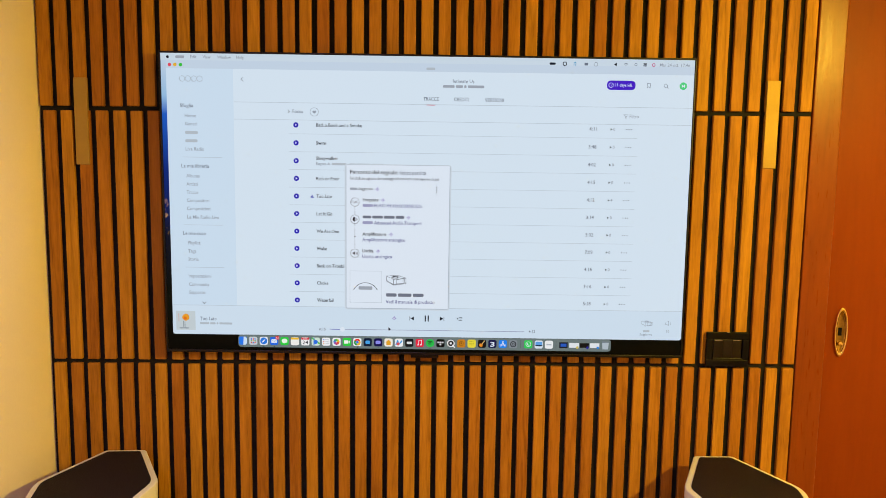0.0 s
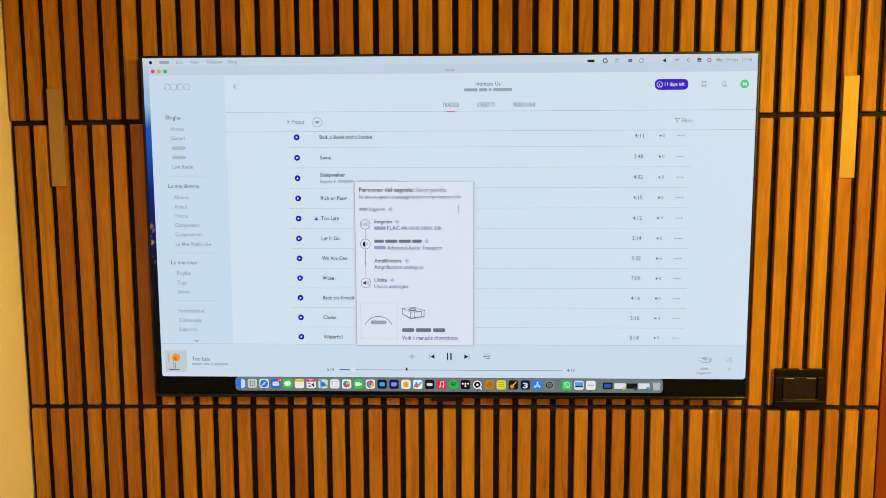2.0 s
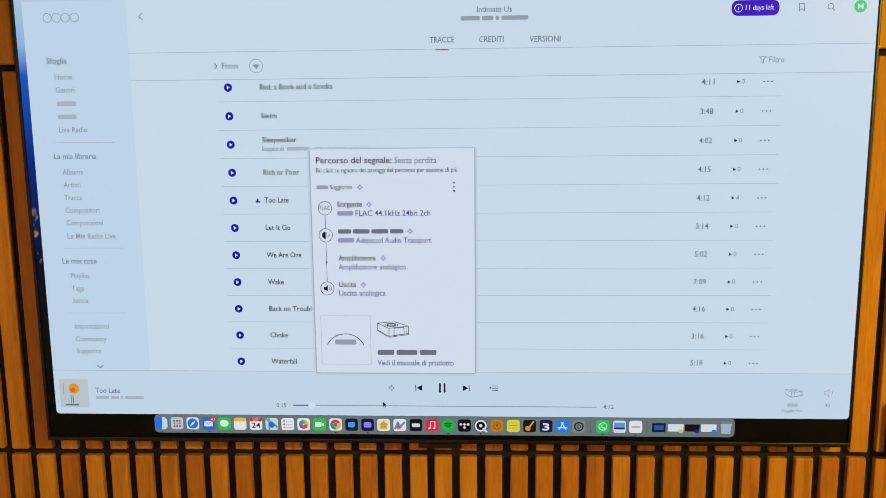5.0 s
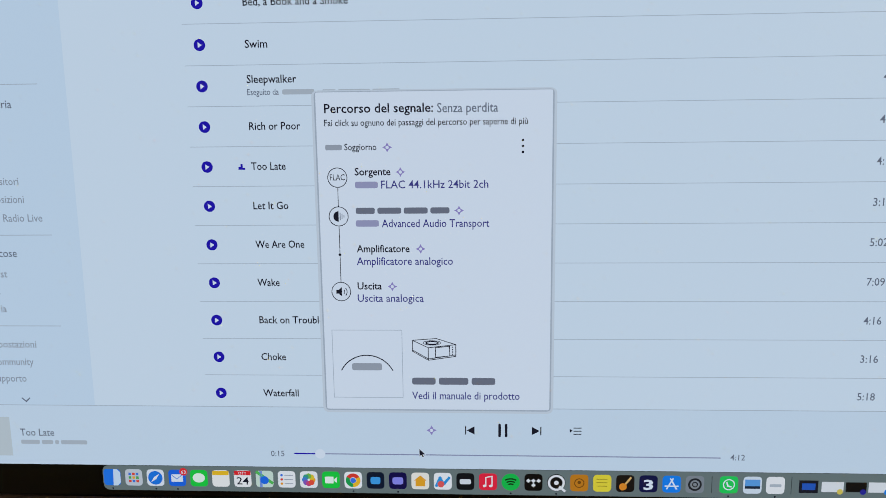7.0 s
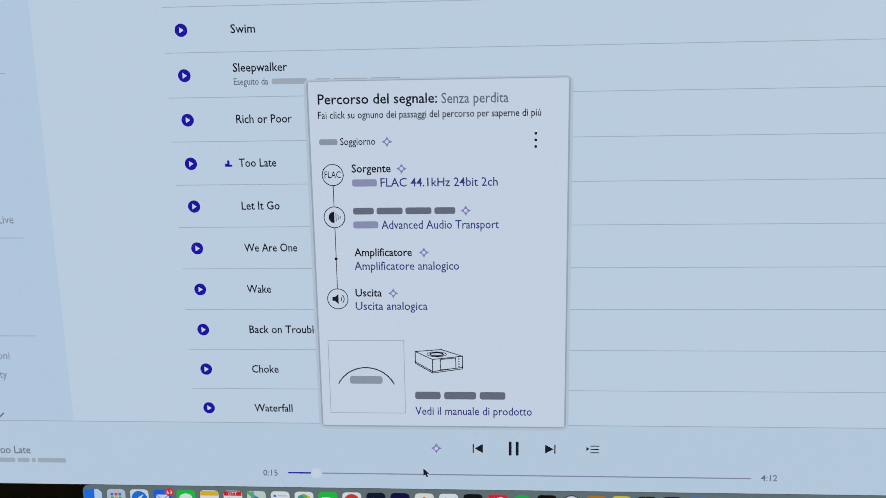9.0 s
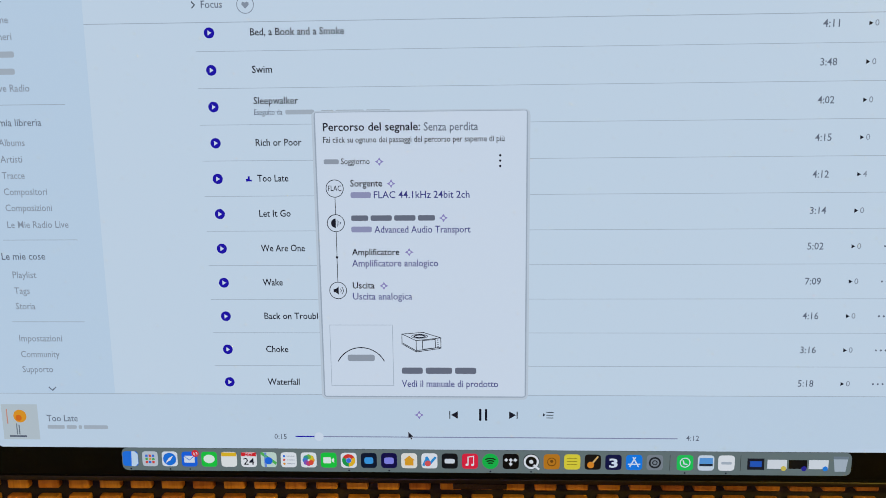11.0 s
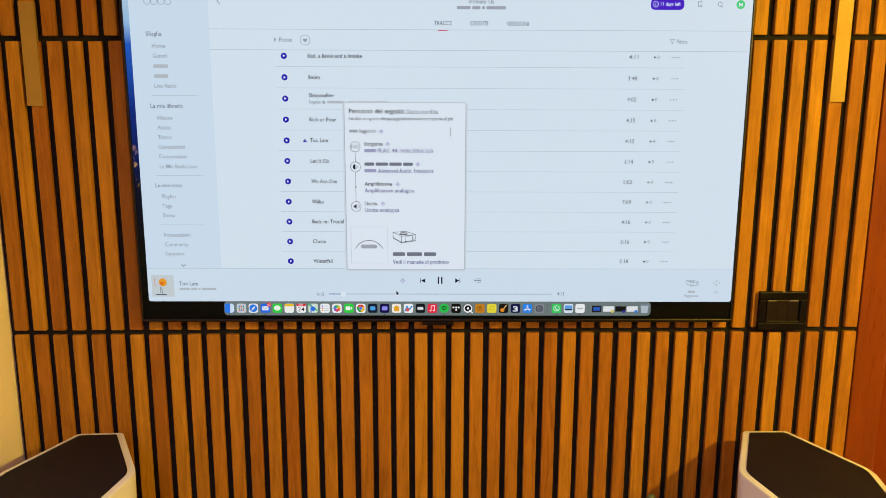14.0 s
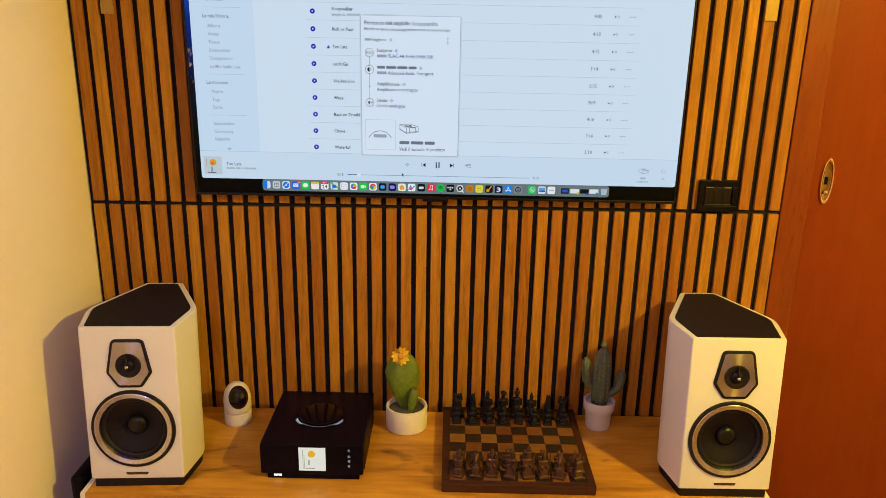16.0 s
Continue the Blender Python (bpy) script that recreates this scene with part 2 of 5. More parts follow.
def prism(points, z0, z1, bevel=0.0, bm=None, m=None, segments=2):
    """A polygon of the xy plane, raised from z0 to z1."""
    own = bmesh.new()
    lo = [own.verts.new((x, y, z0)) for x, y in points]
    hi = [own.verts.new((x, y, z1)) for x, y in points]
    own.faces.new(list(reversed(lo)))
    own.faces.new(hi)
    k = len(points)
    for i in range(k):
        own.faces.new((lo[i], lo[(i + 1) % k], hi[(i + 1) % k], hi[i]))
    bmesh.ops.recalc_face_normals(own, faces=own.faces[:])
    if bevel:
        edges = [e for e in own.edges if abs(e.verts[0].co.z - e.verts[1].co.z) < 1e-6]
        bmesh.ops.bevel(own, geom=edges, offset=bevel, segments=segments, affect="EDGES", profile=0.5)
    if bm is None:
        if m is not None:
            bmesh.ops.transform(own, matrix=m, verts=own.verts[:])
        return own
    return merge(bm, own, m)


def round_corners(points, radii, steps=5):
    """The polygon with each corner rounded by its radius."""
    out, k = [], len(points)
    for i in range(k):
        p, a, b = Vector(points[i]), Vector(points[i - 1]), Vector(points[(i + 1) % k])
        r = radii[i]
        if r <= 0:
            out.append(tuple(p))
            continue
        u, v = (a - p).normalized(), (b - p).normalized()
        half = u.angle(v) / 2
        d = min(r / math.tan(half), (a - p).length * 0.48, (b - p).length * 0.48)
        s, e = p + u * d, p + v * d
        for q in range(steps + 1):
            f = q / steps
            out.append(tuple((1 - f) ** 2 * s + 2 * f * (1 - f) * p + f * f * e))
    return out


def inset_poly(points, d):
    """The polygon shrunk by d (points run anticlockwise)."""
    out, k = [], len(points)
    for i in range(k):
        a, p, b = Vector(points[i - 1]), Vector(points[i]), Vector(points[(i + 1) % k])
        u, v = (p - a).normalized(), (b - p).normalized()
        n1, n2 = Vector((-u.y, u.x)), Vector((-v.y, v.x))
        n = (n1 + n2)
        n = n / max(0.2, n.dot(n1)) if n.length > 1e-6 else n1
        out.append(tuple(p + n * d))
    return out


def tube(points, radius, bm=None, sides=10, radii=None):
    """A round rod along a line of points."""
    own = bmesh.new()
    pts = [Vector(p) for p in points]
    rings = []
    for i, p in enumerate(pts):
        d = (pts[min(i + 1, len(pts) - 1)] - pts[max(i - 1, 0)]).normalized()
        q = d.to_track_quat("Z", "Y")
        r = radii[i] if radii else radius
        rings.append([own.verts.new(p + q @ Vector((r * math.cos(2 * math.pi * s / sides), r * math.sin(2 * math.pi * s / sides), 0))) for s in range(sides)])
    for a, b in zip(rings, rings[1:]):
        for s in range(sides):
            t = (s + 1) % sides
            own.faces.new((a[s], a[t], b[t], b[s]))
    own.faces.new(list(reversed(rings[0])))
    own.faces.new(rings[-1])
    bmesh.ops.recalc_face_normals(own, faces=own.faces[:])
    return own if bm is None else merge(bm, own)


FRONT = pose(0, 0, 0, 90, 0, 0)      # turns a shape drawn in xy, rising in z, to face the room (-y)

# ---------------- the setting ----------------
SLAT_Y = 1.832           # face of the slats
FELT_Y = SLAT_Y + 0.011
WALL_Y = FELT_Y + 0.010
LEFT_X, RIGHT_X, BACK_Y, TOP_Z = -0.912, 2.75, -2.9, 2.70
SLAT_W = 0.0275
LOW_PANELS = ((-0.9017, 0.04075), (-0.2897, 0.03989), (0.3073, 0.04036))    # first slat and pitch of each panel of fifteen
MID_PANELS = ((-0.9000, 0.04075), (-0.2897, 0.03989), (0.3070, 0.04036))
HIGH_PANELS = ((-0.9068, 0.04065), (-0.2982, 0.04020), (0.3041, 0.04054))
GROOVES = (0.362, 0.9700, 1.5765, 2.184)   # joints between the rows of panels


def setting(name, bm, material, label=""):
    return tagged(part(name, bm, material), label, kind="structure")


setting("floor", box(LEFT_X - 0.15, RIGHT_X + 0.15, BACK_Y - 0.15, WALL_Y + 0.3, -0.12, 0.0), M_FLOOR, "brown wooden floor of the room")
setting("ceiling", box(LEFT_X - 0.15, RIGHT_X + 0.15, BACK_Y - 0.15, WALL_Y + 0.3, TOP_Z, TOP_Z + 0.12), M_CEIL, "plain pale painted ceiling")
setting("wall_west", box(LEFT_X - 0.15, LEFT_X, BACK_Y, WALL_Y + 0.15, 0, TOP_Z), M_WALL, "plain warm white plaster wall")
setting("wall_east", box(RIGHT_X, RIGHT_X + 0.15, BACK_Y, WALL_Y + 0.15, 0, TOP_Z), M_WALL, "plain warm white plaster wall")
setting("wall_south", box(LEFT_X - 0.15, RIGHT_X + 0.15, BACK_Y - 0.15, BACK_Y, 0, TOP_Z), M_WALL, "plain warm white plaster wall")
# the north wall has a doorway
DOOR_X0, DOOR_X1, DOOR_Z = 0.972, 1.76, 2.08
bm = box(LEFT_X, DOOR_X0, WALL_Y, WALL_Y + 0.15, 0, TOP_Z)
box(DOOR_X1, RIGHT_X, WALL_Y, WALL_Y + 0.15, 0, TOP_Z, bm=bm)
box(DOOR_X0, DOOR_X1, WALL_Y, WALL_Y + 0.15, DOOR_Z, TOP_Z, bm=bm)
wall_north = setting("wall_north", bm, M_WALL, "wall clad with vertical oak slats on black felt")
felt = part("felt_backing", box(LEFT_X + 0.001, 0.9035, FELT_Y, WALL_Y - 0.001, 0.0, TOP_Z - 0.002), M_FELT, wall_north, "black felt backing between the slats")

# door with its casing
door = tagged(new("door_1"), "cherry wood sliding door with a brass flush pull", kind="structure")
part("leaf", box(DOOR_X0 - 0.02, DOOR_X1 + 0.02, 1.89, 1.93, 0.005, DOOR_Z + 0.02, 0.001), M_DOOR, door)
CAS_Y = SLAT_Y + 0.004
cas = round_corners([(0.9045, WALL_Y + 0.03), (0.9045, CAS_Y), (0.9715, CAS_Y), (0.9765, CAS_Y + 0.012), (0.9765, WALL_Y + 0.03)], [0, 0.004, 0.004, 0.004, 0])
for nm, x, flip in (("casing_side", 0.0, 1), ("casing_side", 2 * 1.3665, -1)):
    pts = [(x + flip * px, py) for px, py in cas]
    part(nm, prism(pts if flip == 1 else pts[::-1], 0.0, DOOR_Z + 0.065), M_CASING, door, "cherry wood door casing")
part("casing_head", box(0.9765, 2 * 1.3665 - 0.9765, CAS_Y, WALL_Y + 0.03, DOOR_Z, DOOR_Z + 0.065, 0.003), M_CASING, door)
part("stop_bead", box(0.9767, 0.9850, 1.868, 1.8899, 0.0, DOOR_Z, 0.002), M_CASING, door)


def oval(rx, rz, k=28):
    return [(rx * math.cos(2 * math.pi * i / k), rz * math.sin(2 * math.pi * i / k)) for i in range(k)]


# oval flush pull on the door
PX, PZ = 1.036, 1.050
pull_at = pose(PX, 1.89, PZ) @ FRONT
# the recess's shade is put into the cup's colour, darker than the rim
M_CUP = surface("darkened_brass_cup", (0.42, 0.26, 0.06), 0.14, 1.0, vary=0.25, scale=60, bump=0.04, rough_vary=0.06)


def oval_shell(levels):
    """A skin over ovals, each by its scale and height."""
    bm = bmesh.new()
    loops = [[bm.verts.new((x * f, y * f ** 0.6, h)) for x, y in oval(0.0165, 0.063, 32)] for f, h in levels]
    for a, b in zip(loops, loops[1:]):
        for i in range(32):
            j = (i + 1) % 32
            bm.faces.new((a[i], a[j], b[j], b[i]))
    bm.faces.new(loops[-1])
    bmesh.ops.transform(bm, matrix=pull_at, verts=bm.verts[:])
    return bm


pull = part("flush_pull", oval_shell([(1.0, 0.0), (1.0, 0.0050), (0.94, 0.0064), (0.80, 0.0060), (0.74, 0.0040), (0.70, 0.0016)]), M_POLISHED, door, "polished brass oval flush pull", smooth=True)
part("cup", oval_shell([(0.72, 0.0040), (0.64, 0.0022), (0.45, 0.0019), (0.30, 0.0018)]), M_CUP, pull, "hollow brass cup, coloured darker for its shaded recess", smooth=True)
part("keyhole", prism(round_corners([(-0.0050, -0.009), (0.0035, -0.009), (0.0035, 0.011), (-0.0050, 0.011)], [0.0015] * 4, 3), 0.0021, 0.0030, m=pose(PX - 0.001, 1.89, PZ) @ FRONT), M_BLACK, pull, "dark keyhole slot")
part("turn_button", lathe([(0.0, 0.0018), (0.0062, 0.0018), (0.0062, 0.0040), (0.0045, 0.0062), (0.0, 0.0066)], 18, m=pose(PX + 0.001, 1.89, PZ - 0.030) @ FRONT), M_POLISHED, pull, smooth=True)

# brass strips set over two slats
for x0, z0, z1 in ((-0.8242, 1.4405, 1.6415), (0.7905, 1.4535, 1.6565)):
    tagged(part("brass_strip", box(x0, x0 + 0.0305, SLAT_Y - 0.005, SLAT_Y + 0.004, z0, z1, 0.0008), M_BRASS),
           "brushed brass strip fixed flat on a wall slat", "wall strip", "brass strips on the slats")

# ---------------- the television ----------------
TV_X, TV_Z0, TV_Z1, TV_Y = 0.615, 1.000, 1.7015, 1.800
tv = empty_thing("television", (0, 0, 0), 0, "large black television hung on the slats, showing a music page", "television")
bm = bmesh.new()
E_ = 0.0045   # bezel
GX0, GX1, GZ0, GZ1 = -TV_X + E_, TV_X - E_, TV_Z0 + 0.0065, TV_Z1 - E_
for x0, x1, z0, z1 in ((-TV_X, TV_X, GZ1, TV_Z1), (-TV_X, TV_X, TV_Z0, GZ0), (-TV_X, GX0, GZ0, GZ1), (GX1, TV_X, GZ0, GZ1)):
    box(x0, x1, TV_Y - 0.001, TV_Y + 0.012, z0, z1, 0.0012, bm=bm)
part("bezel", bm, M_TVMETAL, tv, "thin dark metal bezel")
part("housing", box(-TV_X + 0.001, TV_X - 0.001, TV_Y + 0.004, TV_Y + 0.021, TV_Z0 + 0.001, TV_Z1 - 0.001, 0.003), M_BLACK, tv)
part("rear_bulge", box(-0.42, 0.42, TV_Y + 0.021, SLAT_Y - 0.001, TV_Z0 + 0.06, TV_Z0 + 0.48, 0.004), M_BLACK, tv)
part("brand_tab", box(-0.033, 0.033, TV_Y - 0.002, TV_Y + 0.010, TV_Z0 - 0.0065, TV_Z0 + 0.0005, 0.0008), M_GLOSS, tv, "small glossy tab under the bezel")


def quad(x0, x1, z0, z1, y):
    bm = bmesh.new()
    bm.faces.new([bm.verts.new(c) for c in ((x0, y, z0), (x1, y, z0), (x1, y, z1), (x0, y, z1))])
    return bm


def flat(points, y):
    """A flat patch on the display from points (x, z), anticlockwise as seen from the room."""
    bm = bmesh.new()
    bm.faces.new([bm.verts.new((x, y, z)) for x, z in points])
    return bm


def rounded(x0, x1, z0, z1, r, k=5):
    return round_corners([(x0, z0), (x1, z0), (x1, z1), (x0, z1)], [r] * 4, k)


def disc(cx, cz, r, k=24):
    return [(cx + r * math.cos(2 * math.pi * i / k), cz + r * math.sin(2 * math.pi * i / k)) for i in range(k)]


def ring(cx, cz, r, w, y, a0=0, a1=360, k=32):
    """A circle line, or an arc of one."""
    bm = bmesh.new()
    n = k if a1 - a0 >= 360 else k + 1
    inner, outer = [], []
    for i in range(n):
        a = radians(a0 + (a1 - a0) * i / k)
        c, s = math.cos(a), math.sin(a)
        inner.append(bm.verts.new((cx + (r - w / 2) * c, y, cz + (r - w / 2) * s)))
        outer.append(bm.verts.new((cx + (r + w / 2) * c, y, cz + (r + w / 2) * s)))
    for i in range(k):
        j = (i + 1) % n
        bm.faces.new((inner[i], outer[i], outer[j], inner[j]))
    return bm


def stroke(points, w, y):
    """A line of even width through points (x, z)."""
    bm = bmesh.new()
    for (ax, az), (bx, bz) in zip(points, points[1:]):
        d = Vector((bx - ax, bz - az)).normalized() * (w / 2)
        q = [(ax - d.x + d.y, az - d.y - d.x), (ax - d.x - d.y, az - d.y + d.x), (bx + d.x - d.y, bz + d.y + d.x), (bx + d.x + d.y, bz + d.y - d.x)]
        bm.faces.new([bm.verts.new((x, y, z)) for x, z in reversed(q)])
    return bm


def text_mesh(body, x0, x1, zc, y, size, bold=0.0):
    """Lettering with its left and right ends given; zc is the middle of its small letters, size its cap height."""
    cu = bpy.data.curves.new("lettering", "FONT")
    cu.body, cu.size, cu.offset, cu.resolution_u = body, 1.0, bold, 2
    tmp = bpy.data.objects.new("lettering", cu)
    scene.collection.objects.link(tmp)
    bpy.context.view_layer.update()
    me = bpy.data.meshes.new_from_object(tmp.evaluated_get(bpy.context.evaluated_depsgraph_get()))
    bpy.data.objects.remove(tmp)
    bpy.data.curves.remove(cu)
    bm = bmesh.new()
    bm.from_mesh(me)
    bpy.data.meshes.remove(me)
    lo, hi = min(v.co.x for v in bm.verts), max(v.co.x for v in bm.verts)
    sx = (x1 - x0) / (hi - lo)
    sz = size / 0.73
    for v in bm.verts:
        v.co = Vector((x0 + (v.co.x - lo) * sx, y, zc + (v.co.y - 0.30) * sz))
    return bm


Y0, Y1, Y2, Y3, Y4, Y5 = (TV_Y + 0.0022 - 0.0004 * i for i in range(6))
WALLPAPER, n_, l_, p_ = base_material("display_wallpaper", (0.003, 0.003, 0.0035), 0.30)
co_ = n_.new("ShaderNodeTexCoord")
sep_ = n_.new("ShaderNodeSeparateXYZ")
l_.new(co_.outputs["Object"], sep_.inputs[0])
map_ = n_.new("ShaderNodeMapRange")
map_.inputs[1].default_value, map_.inputs[2].default_value = 1.0, 1.7
l_.new(sep_.outputs["Z"], map_.inputs[0])
sky_ = ramp(n_, [(0.0, lin(0, 1, 1)), (0.22, lin(5, 10, 7)), (0.40, lin(8, 14, 34)), (0.62, lin(10, 40, 120)), (0.80, lin(30, 90, 190)), (0.86, lin(150, 190, 225)), (1.0, lin(200, 215, 230))])
l_.new(map_.outputs[0], sky_.inputs[0])
nz_ = n_.new("ShaderNodeTexNoise")
nz_.inputs["Scale"].default_value, nz_.inputs["Detail"].default_value = 55, 6
l_.new(co_.outputs["Object"], nz_.inputs["Vector"])
lit_ = ramp(n_, [(0.60, (0, 0, 0)), (0.72, lin(215, 160, 70))])
l_.new(nz_.outputs["Fac"], lit_.inputs[0])
town_ = ramp(n_, [(0.02, (0.0, 0.0, 0.0)), (0.30, (0.02, 0.03, 0.015)), (0.45, (1, 1, 1)), (0.57, (0, 0, 0))])
l_.new(map_.outputs[0], town_.inputs[0])
both_ = n_.new("ShaderNodeMix")
both_.data_type, both_.blend_type = "RGBA", "MULTIPLY"
both_.inputs[0].default_value = 1
l_.new(lit_.outputs[0], both_.inputs[6])
l_.new(town_.outputs[0], both_.inputs[7])
add_ = n_.new("ShaderNodeMix")
add_.data_type, add_.blend_type = "RGBA", "ADD"
add_.inputs[0].default_value = 1
l_.new(sky_.outputs[0], add_.inputs[6])
l_.new(both_.outputs[2], add_.inputs[7])
l_.new(add_.outputs[2], p_.inputs["Emission Color"])
p_.inputs["Emission Strength"].default_value = SCREEN_GAIN
p_.inputs["Specular IOR Level"].default_value = 0.03

screen = part("screen", quad(GX0, GX1, GZ0, GZ1, Y0), WALLPAPER, tv, "lit display with a pale page over a night landscape")
PAGE, SIDE, BAR, TITLE = glow(215, 230, 243), glow(205, 224, 241), glow(208, 225, 240), glow(197, 213, 230)
LINE, GREY, MID, INK, BLUE, TINT = glow(174, 186, 199), glow(148, 158, 172), glow(108, 117, 134), glow(24, 28, 43), glow(30, 20, 172), glow(66, 66, 136)
CARD = glow(224, 234, 246)


def ui(name, bm, material, label=""):
    return part(name, bm, material, screen, label)


def words(body, x0, x1, zc, material=MID, size=0.0095, bold=0.006, y=Y3):
    return ui("lettering", text_mesh(body, x0, x1, zc, y, size, bold), material)


def bar(x0, x1, zc, h=0.006, material=MID, y=Y3):
    material = {MID: glow(158, 166, 178), GREY: glow(178, 188, 198), INK: glow(112, 118, 134), TINT: glow(156, 158, 192)}.get(material, material)
    return ui("text_bar", flat(rounded(x0, x1, zc - h / 2, zc + h / 2, h * 0.3, 2), y), material)


def bars(x0, x1, zc, h, material, y, lengths):
    """One bar for each word of a line, by the words' lengths."""
    unit = (x1 - x0) / (sum(lengths) + 0.55 * (len(lengths) - 1))
    x = x0
    for n in lengths:
        bar(x, x + unit * n, zc, h, material, y)
        x += unit * (n + 0.55)



WX0, WX1, WZ0, WZ1 = -0.5985, GX1, 1.0435, 1.6815
ui("menu_bar", quad(GX0, GX1, WZ1, GZ1, Y1), glow(203, 218, 231))
ui("page", flat(round_corners([(WX0, WZ0), (WX1, WZ0), (WX1, 1.663), (WX0, 1.663)], [0.006, 0.006, 0, 0], 4), Y1), PAGE)
ui("title_bar", flat(round_corners([(WX0, 1.663), (WX1, 1.663), (WX1, WZ1), (WX0, WZ1)], [0, 0, 0.004, 0.004], 4), Y1), TITLE)
ui("sidebar", quad(WX0, -0.4455, 1.1135, 1.663, Y2), SIDE)
ui("player_bar", flat(round_corners([(WX0, WZ0), (WX1, WZ0), (WX1, 1.1135), (WX0, 1.1135)], [0.006, 0.006, 0, 0], 4), Y2), BAR)
# menu bar
ui("menu_glyph", flat(disc(-0.594, 1.6882, 0.0032, 12), Y3), INK)
bar(-0.576, -0.556, 1.6885, 0.006)
for body, a, b in (("Edit", -0.542, -0.528), ("View", -0.514, -0.496), ("Window", -0.481, -0.449), ("Help", -0.437, -0.419)):
    words(body, a, b, 1.6885, GREY, 0.0075)
words("Mar 24 ott  17:46", 0.530, 0.599, 1.6850, GREY, 0.0075)
ui("status_icon", flat(rounded(0.278, 0.292, 1.6825, 1.6875, 0.0024), Y3), INK)
ui("status_icon", ring(0.313, 1.685, 0.0040, 0.0016, Y3), INK)
ui("status_icon", stroke([(0.334, 1.682), (0.334, 1.6885), (0.338, 1.6885), (0.338, 1.682)], 0.0014, Y3), glow(40, 150, 200))
ui("status_icon", quad(0.358, 0.366, 1.682, 1.688, Y3), MID)
ui("status_icon", ring(0.384, 1.685, 0.0042, 0.0008, Y3), MID)
ui("status_icon", flat([(0.425, 1.685), (0.4315, 1.681), (0.4315, 1.689)], Y3), INK)
for r in (0.003, 0.006):
    ui("status_icon", ring(0.453, 1.6815, r, 0.0013, Y3, 45, 135, 8), MID)
ui("status_icon", ring(0.4755, 1.6855, 0.0028, 0.0009, Y3), MID)
for dz in (-0.002, 0.002):
    ui("status_icon", flat(rounded(0.4925, 0.5005, 1.6835 + dz, 1.6865 + dz, 0.0014), Y3), INK if dz > 0 else MID)
ui("status_icon", ring(0.516, 1.685, 0.0032, 0.0018, Y3), glow(190, 90, 140))
for x, c in ((-0.590, (226, 74, 92)), (-0.5777, (226, 176, 50)), (-0.565, (58, 190, 64))):
    ui("window_button", flat(disc(x, 1.6708, 0.0040), Y3), glow(*c))
bar(-0.003, 0.017, 1.6695, 0.0055, GREY)
# page head
for x in (-0.5620, -0.5487, -0.5353, -0.5220):
    ui("maker_mark", ring(x, 1.6400, 0.0062, 0.0009, Y3, 0, 360, 28), glow(142, 152, 165))
ui("back_arrow", stroke([(-0.4225, 1.6445), (-0.4275, 1.6400), (-0.4225, 1.6355)], 0.0010, Y3), MID)
words("Intimate Us", 0.058, 0.107, 1.6420, MID, 0.0085)
bars(0.035, 0.130, 1.6305, 0.0060, MID, Y3, (5, 3, 1, 7))
words("TRACCE", -0.009, 0.0255, 1.6012, MID, 0.0085)
ui("tab_underline", quad(-0.001, 0.0175, 1.5870, 1.5886, Y3), glow(200, 60, 96))
words("CREDITI", 0.061, 0.0955, 1.6010, MID, 0.0085)
words("VERSIONI", 0.132, 0.1755, 1.6005, MID, 0.0085)
ui("divider", quad(-0.4455, WX1, 1.5884, 1.5892, Y3 + 0.0001), LINE)
ui("divider", quad(-0.4455, WX1, 1.5494, 1.5502, Y3 + 0.0001), LINE)
ui("focus_arrow", stroke([(-0.3203, 1.5722), (-0.3172, 1.5690), (-0.3203, 1.5658)], 0.0011, Y3), INK)
words("Focus", -0.310, -0.286, 1.5690, MID, 0.0085)
ui("heart_circle", ring(-0.2600, 1.5685, 0.0095, 0.0009, Y3), GREY)
ui("heart", flat([(-0.2600, 1.5640), (-0.2560, 1.5683), (-0.2560, 1.5705), (-0.2580, 1.5717), (-0.2600, 1.5703), (-0.2620, 1.5717), (-0.2640, 1.5705), (-0.2640, 1.5683)], Y3), GREY)
ui("filter_icon", stroke([(0.4527, 1.5722), (0.4617, 1.5722), (0.4582, 1.5680), (0.4582, 1.5640), (0.4562, 1.5650), (0.4562, 1.5680), (0.4527, 1.5722)], 0.0008, Y3), MID)
words("Filtro", 0.466, 0.487, 1.5680, GREY, 0.0085)
ui("trial_pill", flat(rounded(0.4110, 0.4765, 1.6280, 1.6490, 0.0105), Y3), glow(66, 20, 196))
ui("pill_icon", ring(0.4205, 1.6385, 0.0052, 0.0010, Y4), CARD)
ui("pill_icon", quad(0.4200, 0.4210, 1.6360, 1.6400, Y4), CARD)
words("11 days left", 0.4305, 0.4690, 1.6387, CARD, 0.0072, 0.0035, Y4)
ui("bookmark_icon", stroke([(0.5035, 1.6335), (0.5035, 1.6435), (0.5105, 1.6435), (0.5105, 1.6335), (0.5070, 1.6365), (0.5035, 1.6335)], 0.0009, Y3), MID)
ui("search_icon", ring(0.5460, 1.6390, 0.0038, 0.0009, Y3), MID)
ui("search_icon", stroke([(0.5488, 1.6362), (0.5515, 1.6335)], 0.0010, Y3), MID)
ui("avatar", flat(disc(0.5862, 1.6385, 0.0085), Y3), glow(74, 208, 128))
words("M", 0.5825, 0.5900, 1.6380, CARD, 0.0075, 0.0035, Y4)
